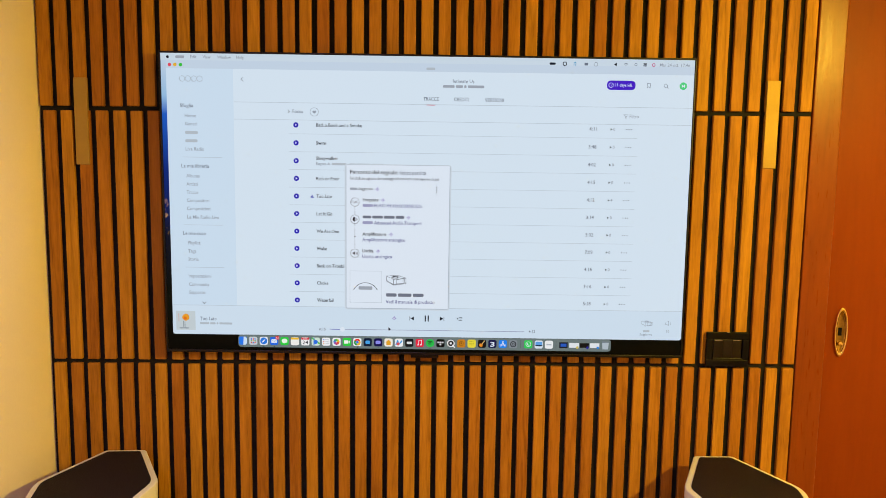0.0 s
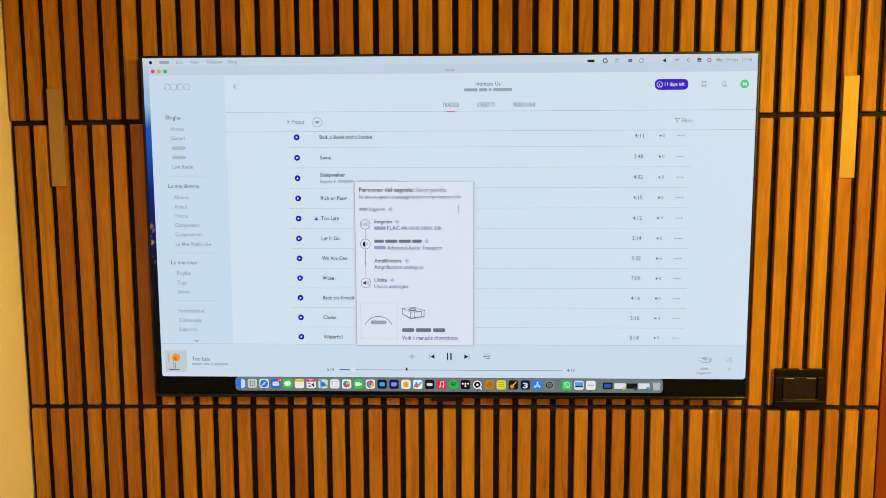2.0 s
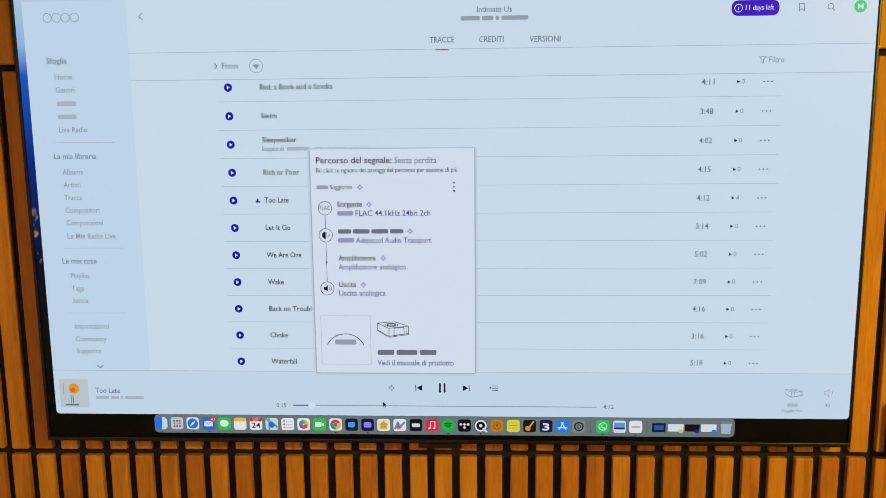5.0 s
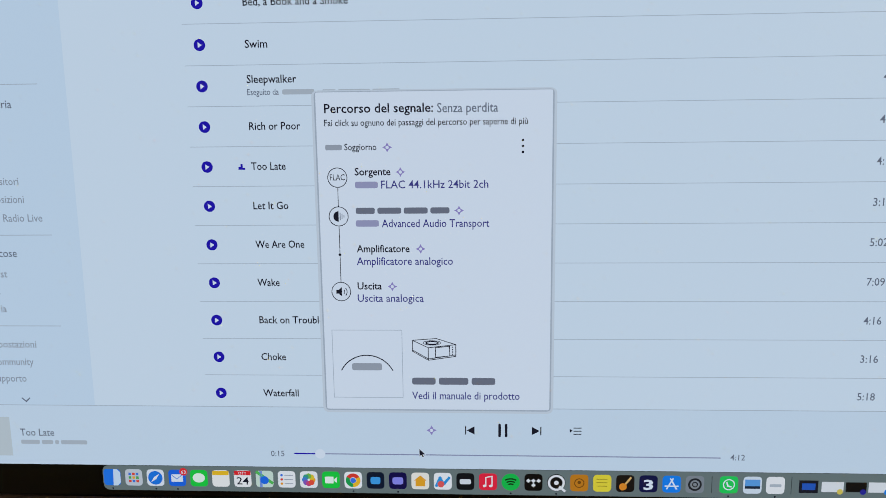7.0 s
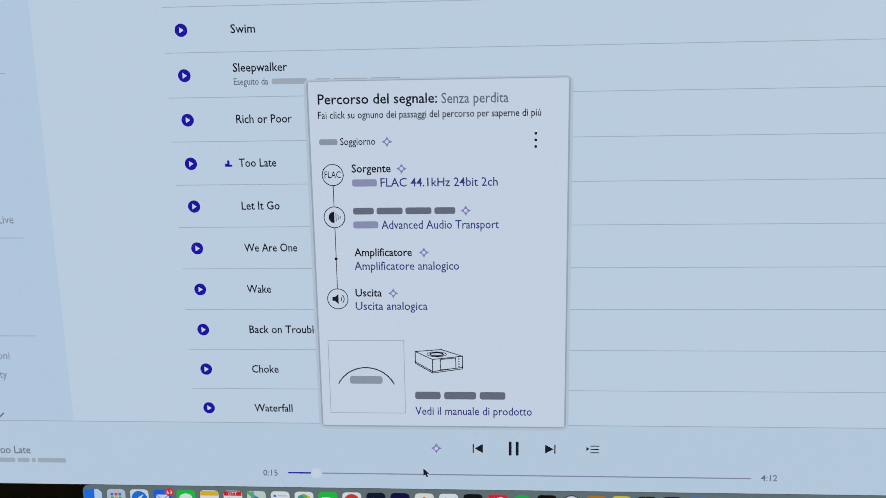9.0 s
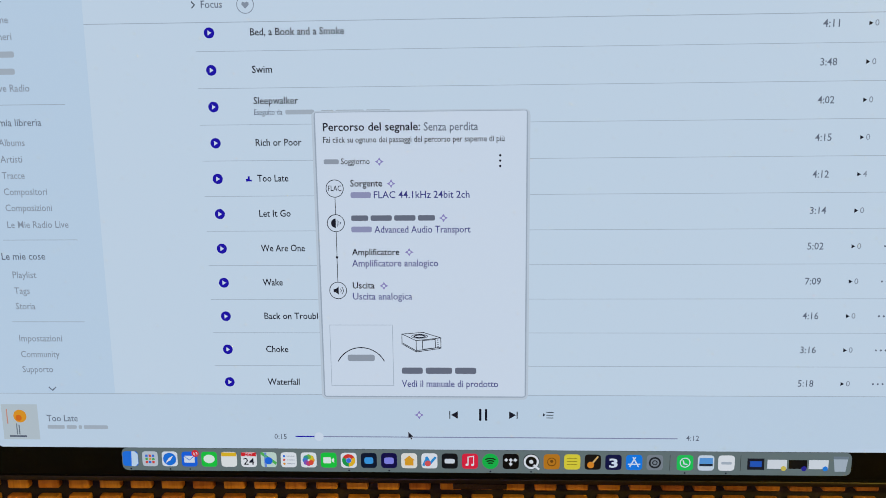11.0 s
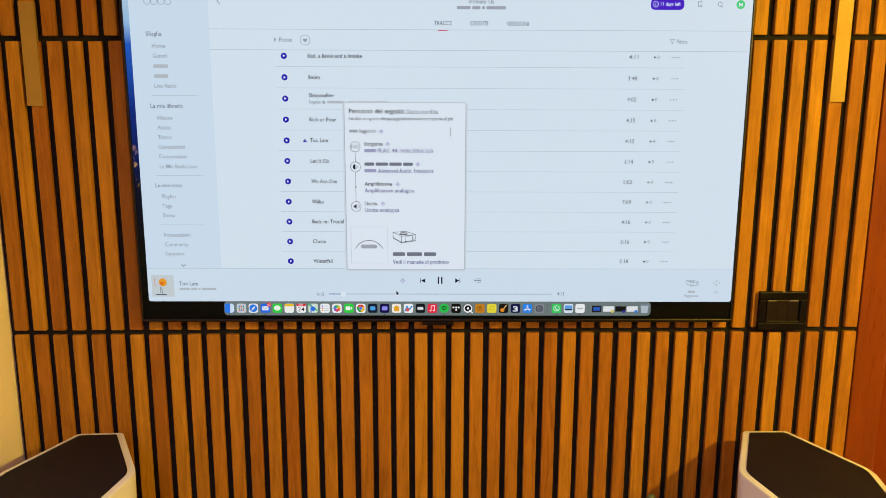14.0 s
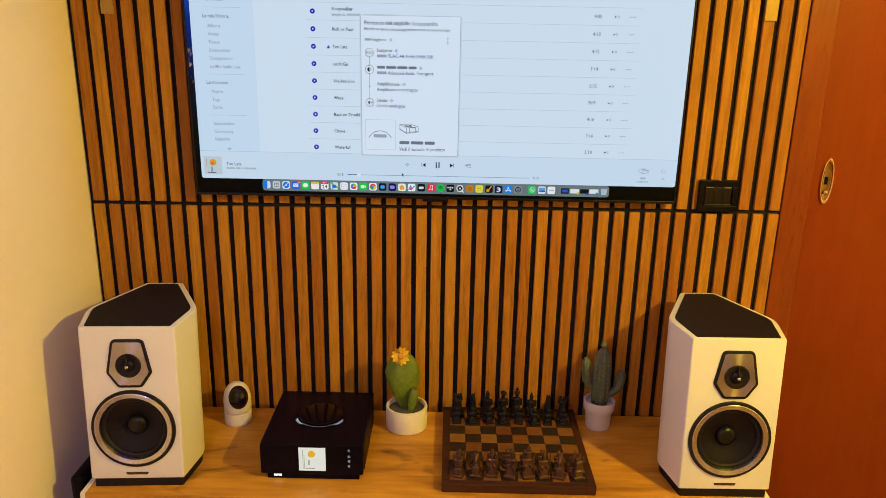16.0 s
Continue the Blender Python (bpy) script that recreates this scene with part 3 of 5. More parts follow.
# sidebar
for body, a, b, z in (("Sfoglia", -0.5685, -0.538, 1.5790), ("La mia libreria", -0.5685, -0.505, 1.4410), ("Le mie cose", -0.5690, -0.516, 1.2840)):
    words(body, a, b, z, MID, 0.0088)
for body, b, z in (("Home", -0.532, 1.556), ("Generi", -0.530, 1.5375), ("", -0.529, 1.518), ("", -0.530, 1.499), ("Live Radio", -0.515, 1.480), ("Albums", -0.527, 1.418),
                   ("Artisti", -0.532, 1.399), ("Tracce", -0.531, 1.380), ("Compositori", -0.506, 1.361), ("Composizioni", -0.502, 1.342), ("Le Mie Radio Live", -0.484, 1.322),
                   ("Playlist", -0.529, 1.2615), ("Tags", -0.539, 1.242), ("Storia", -0.534, 1.223), ("Impostazioni", -0.505, 1.183), ("Community", -0.510, 1.163), ("Supporto", -0.520, 1.144)):
    if body:
        words(body, -0.558, b, z, GREY, 0.0085)
    else:
        bar(-0.558, b, z, 0.0068, GREY)
for z in (1.4615, 1.3040, 1.2040):
    ui("divider", quad(-0.565, -0.475, z - 0.0004, z + 0.0004, Y3), LINE)
ui("chevron", stroke([(-0.5270, 1.1212), (-0.5230, 1.1175), (-0.5190, 1.1212)], 0.0014, Y3), MID)
# rows of tracks
TRACKS = (("Bed, a Book and a Smoke", -0.150, "4:11"), ("Swim", -0.233, "3:48"), ("Sleepwalker", -0.205, "4:02"), ("Rich or Poor", -0.203, "4:15"), ("Too Late", -0.220, "4:12"), ("Let It Go", -0.219, "3:14"),
          ("We Are One", -0.204, "5:02"), ("Wake", -0.232, "7:09"), ("Back on Trouble", -0.1865, "4:16"), ("Choke", -0.229, "3:16"), ("Waterfall", -0.217, "5:18"))
for i, (body, b, length) in enumerate(TRACKS):
    z = 1.5385 - 0.04095 * i
    ui("play_button", flat(disc(-0.3025, z, 0.0060, 20), Y3), BLUE)
    ui("play_arrow", flat([(-0.3041, z - 0.0028), (-0.2998, z), (-0.3041, z + 0.0028)], Y4), CARD)
    words(body, -0.256, b, z + (0.0062 if body == "Sleepwalker" else 0), INK, 0.0083, 0.010)
    words(length, 0.374, 0.392, z, MID, 0.0085)
    ui("count_arrow", flat([(0.4232, z - 0.0024), (0.4275, z), (0.4232, z + 0.0024)], Y3), INK)
    words("4" if body == "Too Late" else "0", 0.4295, 0.4340, z, GREY, 0.0070)
    for dx in (-0.0055, 0, 0.0055):
        ui("more_dot", flat(disc(0.4660 + dx, z, 0.0012, 8), Y3), MID)
    if i < 10:
        ui("divider", quad(-0.319, 0.486, z - 0.0206, z - 0.0200, Y3), LINE)
words("Eseguito da", -0.256, -0.2235, 1.4500, MID, 0.0066)
bar(-0.2200, -0.1870, 1.4500, 0.0052, GREY)
bars(-0.1790, -0.1000, 1.4500, 0.0040, GREY, Y3, (3, 7, 6))
ui("playing_icon", flat([(-0.2695, 1.3715), (-0.2625, 1.3715), (-0.2625, 1.3735), (-0.2650, 1.3735), (-0.2650, 1.3775), (-0.2672, 1.3775), (-0.2672, 1.3745), (-0.2695, 1.3745)], Y3), BLUE)
# the card with the signal path
CX0, CX1, CZ0, CZ1 = -0.1862, 0.0537, 1.1122, 1.4490
for d, c in ((0.0042, (204, 215, 226)), (0.0016, (170, 182, 196))):
    ui("card_edge", flat(rounded(CX0 - d, CX1 + d, CZ0 - d, CZ1 + d * 0.5, 0.003 + d), Y4 - (0.0001 if d < 0.003 else 0.0)), glow(*c))
YC, YD, YE = Y4 - 0.0004, Y4 - 0.0008, Y4 - 0.0012
ui("card", flat(rounded(CX0, CX1, CZ0, CZ1, 0.002), YC), CARD)
words("Percorso del segnale:", -0.1775, -0.0665, 1.4323, INK, 0.0096, 0.013, YD)
words("Senza perdita", -0.0625, -0.0010, 1.4318, MID, 0.0099, 0.006, YD)
words("Fai click su ognuno dei passaggi del percorso per saperne di pi\u00f9", -0.1778, 0.0288, 1.4180, INK, 0.0070, 0.006, YD)
bar(-0.1778, -0.1605, 1.3935, 0.0055, MID, YD)
words("Soggiorno", -0.1580, -0.1250, 1.3935, INK, 0.0070, 0.006, YD)
for dz in (-0.006, 0, 0.006):
    ui("more_dot", flat(disc(0.0240, 1.3932 + dz, 0.0013, 10), YD), INK)
for x, z in ((-0.1140, 1.3932), (-0.1010, 1.3680), (-0.0412, 1.3280), (-0.0815, 1.2880), (-0.1120, 1.2480)):
    k = 0.0050
    ui("spark_icon", flat([(x, z - k), (x + k * 0.35, z - k * 0.35), (x + k, z), (x + k * 0.35, z + k * 0.35), (x, z + k), (x - k * 0.35, z + k * 0.35), (x - k, z), (x - k * 0.35, z - k * 0.35)], YD), glow(150, 140, 200))
    ui("spark_core", flat(disc(x, z, 0.0017, 10), YE), CARD)
for z0, z1 in ((1.3523, 1.3327), (1.3123, 1.2820), (1.2820, 1.2527)):
    ui("path_line", quad(-0.1666, -0.1659, z1, z0, YD), INK)
ui("path_dot", flat(disc(-0.16625, 1.2822, 0.0015, 10), YE), INK)
for z in (1.3627, 1.3225, 1.2425):
    ui("path_circle", ring(-0.1663, z, 0.0100, 0.0008, YD), INK)
words("FLAC", -0.1740, -0.1586, 1.3627, INK, 0.0066, 0.0035, YE)
ui("half_disc", flat([(-0.1663, 1.3170)] + [(-0.1663 + 0.0055 * math.cos(radians(a)), 1.3225 + 0.0055 * math.sin(radians(a))) for a in range(270, 89, -15)], YE), INK)
for dx, h in ((0.0016, 0.004), (0.0036, 0.0026), (0.0056, 0.0012)):
    ui("wave_line", quad(-0.1663 + dx - 0.0004, -0.1663 + dx + 0.0004, 1.3225 - h, 1.3225 + h, YE), MID)
ui("speaker_icon", flat([(-0.1715, 1.2405), (-0.1690, 1.2405), (-0.1655, 1.2375), (-0.1655, 1.2475), (-0.1690, 1.2445), (-0.1715, 1.2445)], YE), INK)
for r in (0.0030, 0.0055):
    ui("speaker_wave", ring(-0.1655, 1.2425, r, 0.0008, YE, -45, 45, 8), INK)
words("Sorgente", -0.1482, -0.1112, 1.3682, INK, 0.0080, 0.014, YD)
bar(-0.1482, -0.1245, 1.3550, 0.0068, TINT, YD)
words("FLAC 44.1kHz 24bit 2ch", -0.1212, -0.0110, 1.3548, TINT, 0.0086, 0.006, YD)
bars(-0.1482, -0.0510, 1.3282, 0.0064, INK, YD, (4, 5, 5, 4))
bar(-0.1485, -0.1245, 1.3150, 0.0068, TINT, YD)
words("Advanced Audio Transport", -0.1215, -0.0100, 1.3145, TINT, 0.0086, 0.006, YD)
words("Amplificatore", -0.1485, -0.0930, 1.2880, INK, 0.0080, 0.014, YD)
words("Amplificatore analogico", -0.1488, -0.0480, 1.2747, TINT, 0.0086, 0.006, YD)
words("Uscita", -0.1488, -0.1230, 1.2482, INK, 0.0080, 0.014, YD)
words("Uscita analogica", -0.1490, -0.0790, 1.2350, TINT, 0.0086, 0.006, YD)
ui("mark_box", stroke([(-0.1778, 1.2005), (-0.1778, 1.1255), (-0.1030, 1.1255), (-0.1030, 1.2005), (-0.1778, 1.2005)], 0.0006, YD), LINE)
ui("mark_arch", ring(-0.1412, 1.1415, 0.0312, 0.0011, YD, 27, 153, 20), INK)
bar(-0.1575, -0.1250, 1.1600, 0.0080, MID, YD)


def device(x0, z0, k, w, y, tone):
    """The line drawing of a box-shaped device with a round dial on top; k is its width."""
    at = lambda px, pz: (x0 + px * k, z0 + pz * k)
    oval_ = lambda rx, rz: [at(0.455 + rx * math.cos(2 * math.pi * i / 24), 0.415 + rz * math.sin(2 * math.pi * i / 24)) for i in range(25)]
    for pts in ([(0.0, 0.475), (0.55, 0.52), (1.0, 0.375), (0.365, 0.30), (0.0, 0.475)], [(0.0, 0.475), (0.0, 0.215), (0.365, 0.0), (1.0, 0.095), (1.0, 0.375)], [(0.365, 0.30), (0.365, 0.0)],
                [(0.0, 0.245), (0.365, 0.032), (1.0, 0.128)], [(0.53, 0.300), (0.855, 0.335), (0.86, 0.105), (0.53, 0.070), (0.53, 0.300)]):
        ui("device_drawing", stroke([at(*q) for q in pts], w, y), tone)
    ui("device_dial", stroke(oval_(0.205, 0.053), w * 0.8, y), tone)
    ui("device_dial", stroke(oval_(0.140, 0.034), w * 1.4, y), tone)
    for pz in (0.315, 0.255, 0.200, 0.145):
        ui("device_button", flat(disc(*at(0.925, pz), w * 0.9, 8), y), tone)


device(-0.0920, 1.1675, 0.0462, 0.0008, YD, INK)
bars(-0.0930, -0.0040, 1.1442, 0.0078, INK, YD, (4, 5, 4))
words("Vedi il manuale di prodotto", -0.0932, 0.0220, 1.1276, TINT, 0.0088, 0.006, YD)
# player bar
ui("divider", quad(WX0, WX1, 1.1131, 1.1138, Y3), LINE)
ART0, ART1, ARTZ0, ARTZ1 = -0.5905, -0.5448, 1.0535, 1.0992
ui("cover_picture", quad(ART0, ART1, ARTZ0, ARTZ1, Y3), glow(196, 207, 212))
ui("cover_sun", flat(disc(-0.5675, 1.0840, 0.0083, 20), Y4), glow(236, 158, 40))
ui("cover_sun", flat(disc(-0.5690, 1.0820, 0.0040, 12), Y5), glow(226, 112, 30))
for x, z0, z1, c in ((-0.5735, 1.0600, 1.0745, (120, 130, 140)), (-0.5705, 1.0600, 1.0730, (110, 120, 132)), (-0.5845, 1.0740, 1.0930, (214, 150, 130))):
    ui("cover_figure", quad(x, x + 0.0014, z0, z1, Y4), glow(*c))
ui("cover_ground", flat(rounded(-0.5830, -0.5610, 1.0570, 1.0588, 0.0009, 2), Y4), glow(66, 76, 100))
words("Too Late", -0.534, -0.495, 1.0810, MID, 0.0088)
bars(-0.534, -0.458, 1.0700, 0.0048, GREY, Y3, (5, 3, 1, 7))
words("0:15", -0.251, -0.236, 1.0590, MID, 0.0068)
words("4:12", 0.247, 0.2625, 1.0600, MID, 0.0068)
ui("slider_track", quad(-0.196, 0.237, 1.0590, 1.0602, Y3), glow(140, 146, 178))
ui("slider_done", quad(-0.225, -0.196, 1.0588, 1.0604, Y3), BLUE)
ui("slider_knob", flat(disc(-0.1960, 1.0596, 0.0056, 20), Y4), CARD)
k = 0.0055
ui("spark_icon", flat([(-0.073, 1.088 - k), (-0.073 + k * 0.35, 1.088 - k * 0.35), (-0.073 + k, 1.088), (-0.073 + k * 0.35, 1.088 + k * 0.35), (-0.073, 1.088 + k), (-0.073 - k * 0.35, 1.088 + k * 0.35), (-0.073 - k, 1.088), (-0.073 - k * 0.35, 1.088 - k * 0.35)], Y3), glow(150, 140, 200))
ui("spark_core", flat(disc(-0.073, 1.088, 0.0019, 10), Y4), CARD)
for x, s in ((-0.0312, 1), (0.0402, -1)):
    ui("skip_bar", quad(x - s * 0.0048 - 0.0006, x - s * 0.0048 + 0.0006, 1.0835, 1.0930, Y3), INK)
    tri = [(x + s * 0.0048, 1.0835), (x + s * 0.0048, 1.0930), (x - s * 0.0035, 1.08825)]
    ui("skip_arrow", flat(tri if s > 0 else tri[::-1], Y3), INK)
for dx in (-0.0035, 0.0035):
    ui("pause_bar", flat(rounded(0.0042 + dx - 0.0014, 0.0042 + dx + 0.0014, 1.0810, 1.0960, 0.0012, 3), Y3), INK)
for dz in (-0.0035, 0, 0.0035):
    ui("queue_line", quad(0.0800, 0.0885, 1.0885 + dz - 0.0005, 1.0885 + dz + 0.0005, Y3), INK)
ui("queue_arrow", flat([(0.0760, 1.0868), (0.0790, 1.0890), (0.0760, 1.0912)], Y3), INK)
ui("pointer_rim", flat([(-0.0870, 1.0676), (-0.0870, 1.0568), (-0.0847, 1.0588), (-0.0834, 1.0560), (-0.0808, 1.0574), (-0.0822, 1.0599), (-0.0792, 1.0601)], Y4), CARD)
ui("pointer", flat([(-0.0865, 1.0665), (-0.0865, 1.0580), (-0.0845, 1.0598), (-0.0832, 1.0570), (-0.0818, 1.0578), (-0.0830, 1.0604), (-0.0804, 1.0606)], Y5), INK)
device(0.5150, 1.0770, 0.0255, 0.0006, Y3, GREY)
bar(0.5190, 0.5345, 1.0650, 0.0050, GREY)
words("Soggiorno", 0.5115, 0.5410, 1.0565, GREY, 0.0055)
words("30", 0.5740, 0.5815, 1.0645, GREY, 0.0055)
ui("volume_icon", stroke([(0.5720, 1.0820), (0.5745, 1.0820), (0.5790, 1.0785), (0.5790, 1.0895), (0.5745, 1.0860), (0.5720, 1.0860), (0.5720, 1.0820)], 0.0007, Y3), GREY)
ui("volume_wave", ring(0.5795, 1.0840, 0.0045, 0.0008, Y3, -40, 40, 8), GREY)
# the dock
ui("dock", flat(rounded(-0.4440, 0.4440, 1.0135, 1.0430, 0.0085), Y1 - 0.0001), glow(108, 122, 122))
DZ, HALF = 1.0290, 0.0098


def icon(x, c, half=HALF, r=0.0046):
    return ui("dock_icon", flat(rounded(x - half, x + half, DZ - half, DZ + half, r, 4), Y3), glow(*c))


def mark(points, c, y=Y4):
    return ui("icon_mark", flat(points, y), glow(*c))


ICONS = ((40, 120, 232), (198, 206, 214), (226, 232, 240), (34, 104, 228), (46, 206, 66), (240, 240, 236), (240, 240, 240), (206, 226, 212), (238, 240, 242), (238, 240, 242), (46, 206, 66), (238, 240, 242),
         (10, 26, 50), (18, 14, 74), (240, 236, 226), (238, 240, 242), (14, 20, 26), (232, 36, 66), (40, 190, 76), (8, 10, 12), (14, 16, 18), (196, 126, 30), (232, 216, 60), (22, 20, 20), (16, 22, 70), (34, 130, 238), (130, 138, 146))
STEP = (0.2110 + 0.4330) / 26
xs = [-0.4330 + STEP * i for i in range(27)]
for i, (x, c) in enumerate(zip(xs, ICONS)):
    if i in (18, 20):
        ui("dock_icon", flat(disc(x, DZ, HALF * 1.02), Y3), glow(*c))
    else:
        icon(x, c)
mark([(xs[0] + 0.001, DZ - HALF), (xs[0] + 0.006, DZ - HALF), (xs[0] + 0.0096, DZ - 0.006), (xs[0] + 0.0096, DZ + 0.006), (xs[0] + 0.006, DZ + HALF), (xs[0] + 0.002, DZ + HALF)], (206, 226, 244))
for a in range(3):
    for b in range(3):
        cc = ((226, 70, 60), (80, 170, 90), (66, 120, 220), (230, 170, 60))[(a * 2 + b) % 4]
        ui("icon_mark", quad(xs[1] - 0.0057 + a * 0.0042, xs[1] - 0.0027 + a * 0.0042, DZ - 0.0057 + b * 0.0042, DZ - 0.0027 + b * 0.0042, Y4), glow(*cc))
mark(disc(xs[2], DZ, 0.0082), (36, 120, 226))
mark([(xs[2] - 0.0050, DZ - 0.0050), (xs[2] + 0.0012, DZ - 0.0012), (xs[2] + 0.0050, DZ + 0.0050), (xs[2] - 0.0012, DZ + 0.0012)], (236, 236, 240), Y5)
mark(rounded(xs[3] - 0.0066, xs[3] + 0.0066, DZ - 0.0045, DZ + 0.0045, 0.001), (226, 234, 244))
ui("icon_mark", stroke([(xs[3] - 0.006, DZ + 0.004), (xs[3], DZ - 0.001), (xs[3] + 0.006, DZ + 0.004)], 0.0008, Y5), glow(70, 130, 220))
ui("badge", flat(disc(xs[3] + 0.0078, DZ + 0.0078, 0.0046, 16), Y5), glow(226, 50, 56))
words("63", xs[3] + 0.0050, xs[3] + 0.0106, DZ + 0.0074, CARD, 0.0042, 0.0, Y5 - 0.0003)
mark([(xs[4] + 0.0070 * math.cos(2 * math.pi * i / 20), DZ + 0.0006 + 0.0056 * math.sin(2 * math.pi * i / 20)) for i in range(20)], (232, 246, 232))
ui("icon_mark", quad(xs[5] - HALF + 0.0005, xs[5] + HALF - 0.0005, DZ + 0.0042, DZ + 0.0092, Y4), glow(236, 190, 40))
ui("icon_mark", quad(xs[6] - HALF + 0.0005, xs[6] + HALF - 0.0005, DZ + 0.0044, DZ + 0.0094, Y4), glow(222, 40, 48))
words("OTT", xs[6] - 0.0046, xs[6] + 0.0046, DZ + 0.0066, CARD, 0.0036, 0.0, Y5)
words("24", xs[6] - 0.0068, xs[6] + 0.0068, DZ - 0.0028, INK, 0.0092, 0.0035, Y4)
ui("icon_mark", stroke([(xs[7] - 0.008, DZ + 0.008), (xs[7] + 0.008, DZ - 0.004)], 0.0035, Y4), glow(90, 190, 90))
ui("icon_mark", stroke([(xs[7] - 0.004, DZ - 0.008), (xs[7] - 0.004, DZ + 0.008)], 0.0030, Y4), glow(120, 150, 220))
mark(disc(xs[7], DZ - 0.001, 0.0048, 16), (40, 110, 230), Y5)
for dz, cc in ((0.0050, (60, 120, 230)), (0, (226, 70, 60)), (-0.0050, (236, 160, 40))):
    mark(disc(xs[8] - 0.0055, DZ + dz, 0.0015, 10), cc)
    ui("icon_mark", quad(xs[8] - 0.0025, xs[8] + 0.0072, DZ + dz - 0.0004, DZ + dz + 0.0004, Y4), GREY)
for j in range(8):
    a = math.pi / 4 * j
    cc = ((240, 160, 40), (226, 200, 50), (120, 190, 70), (60, 160, 140), (70, 130, 210), (130, 90, 190), (200, 70, 130), (232, 80, 60))[j]
    ui("icon_mark", flat(disc(xs[9] + 0.0044 * math.cos(a), DZ + 0.0044 * math.sin(a), 0.0032, 12), Y4 - 0.00003 * j), glow(*cc))
mark(rounded(xs[10] - 0.0066, xs[10] + 0.0030, DZ - 0.0040, DZ + 0.0040, 0.0014), (236, 246, 236))
mark([(xs[10] + 0.0038, DZ - 0.0012), (xs[10] + 0.0068, DZ - 0.0034), (xs[10] + 0.0068, DZ + 0.0034), (xs[10] + 0.0038, DZ + 0.0012)], (236, 246, 236))
for a0, cc in ((30, (220, 60, 50)), (150, (40, 160, 80)), (270, (240, 190, 40))):
    ui("icon_mark", ring(xs[11], DZ, 0.0058, 0.0046, Y4, a0, a0 + 120, 12), glow(*cc))
mark(disc(xs[11], DZ, 0.0032, 16), (60, 120, 230), Y5)
bar(xs[12] - 0.0055, xs[12] + 0.0055, DZ, 0.0085, glow(70, 160, 230), Y4)
bar(xs[13] - 0.0060, xs[13] + 0.0060, DZ, 0.0085, glow(140, 140, 236), Y4)
mark([(xs[14] - 0.0070, DZ + 0.0006), (xs[14] - 0.0052, DZ + 0.0006), (xs[14] - 0.0052, DZ - 0.0060), (xs[14] + 0.0052, DZ - 0.0060), (xs[14] + 0.0052, DZ + 0.0006), (xs[14] + 0.0070, DZ + 0.0006), (xs[14], DZ + 0.0068)], (232, 166, 40))
ui("icon_mark", stroke([(xs[15] - 0.0070, DZ - 0.0050), (xs[15] - 0.0030, DZ + 0.0040), (xs[15] + 0.0010, DZ - 0.0030), (xs[15] + 0.0068, DZ + 0.0040)], 0.0030, Y4), glow(50, 150, 220))
mark(disc(xs[15] - 0.0020, DZ - 0.0030, 0.0038, 14), (226, 90, 90), Y5)
bar(xs[16] - 0.0062, xs[16] + 0.0062, DZ, 0.0060, glow(220, 226, 232), Y4)
for dx in (-0.0038, 0.0030):
    mark([(xs[17] + dx + 0.0019 * math.cos(2 * math.pi * i / 12), DZ - 0.0046 + 0.0016 * math.sin(2 * math.pi * i / 12)) for i in range(12)], (244, 236, 240))
ui("icon_mark", stroke([(xs[17] - 0.0024, DZ - 0.0046), (xs[17] - 0.0024, DZ + 0.0054), (xs[17] + 0.0044, DZ + 0.0066), (xs[17] + 0.0044, DZ - 0.0046)], 0.0013, Y4), glow(244, 236, 240))
for j, r in enumerate((0.0055, 0.0085, 0.0115)):
    ui("icon_mark", ring(xs[18], DZ - 0.0075, r, 0.0016, Y4, 58, 122, 10), glow(14, 30, 18))
for dx, dz in ((-0.0055, 0.002), (0, 0.002), (0.0055, 0.002), (0, -0.0030)):
    mark([(xs[19] + dx, DZ + dz - 0.0026), (xs[19] + dx + 0.0026, DZ + dz), (xs[19] + dx, DZ + dz + 0.0026), (xs[19] + dx - 0.0026, DZ + dz)], (226, 230, 234))
ui("icon_mark", ring(xs[20], DZ, 0.0080, 0.0026, Y4), glow(232, 234, 238))
mark(disc(xs[20], DZ, 0.0026, 12), (232, 234, 238))
ui("icon_mark", stroke([(xs[20] + 0.0040, DZ - 0.0050), (xs[20] + 0.0088, DZ - 0.0092)], 0.0026, Y4), glow(232, 234, 238))
ui("icon_mark", ring(xs[21], DZ, 0.0050, 0.0010, Y4), glow(120, 76, 20))
mark(disc(xs[21], DZ + 0.0008, 0.0020, 10), (120, 76, 20))
for dz in (0.0045, 0.0005, -0.0035):
    ui("icon_mark", quad(xs[22] - 0.0062, xs[22] + 0.0055, DZ + dz, DZ + dz + 0.0007, Y4), glow(140, 126, 30))
ui("icon_mark", stroke([(xs[23] - 0.0040, DZ - 0.0060), (xs[23] + 0.0055, DZ + 0.0066)], 0.0022, Y4), glow(220, 180, 110))
mark(disc(xs[23] - 0.0026, DZ - 0.0034, 0.0042, 14), (226, 140, 40), Y5)
words("3", xs[24] - 0.0052, xs[24] + 0.0052, DZ - 0.0016, CARD, 0.0115, 0.03, Y4)
ui("icon_mark", stroke([(xs[25] - 0.0050, DZ - 0.0050), (xs[25] + 0.0012, DZ + 0.0062)], 0.0016, Y4), CARD)
ui("icon_mark", stroke([(xs[25] + 0.0050, DZ - 0.0050), (xs[25] - 0.0012, DZ + 0.0062)], 0.0016, Y4), CARD)
ui("icon_mark", stroke([(xs[25] - 0.0066, DZ - 0.0022), (xs[25] + 0.0066, DZ - 0.0022)], 0.0016, Y4), CARD)
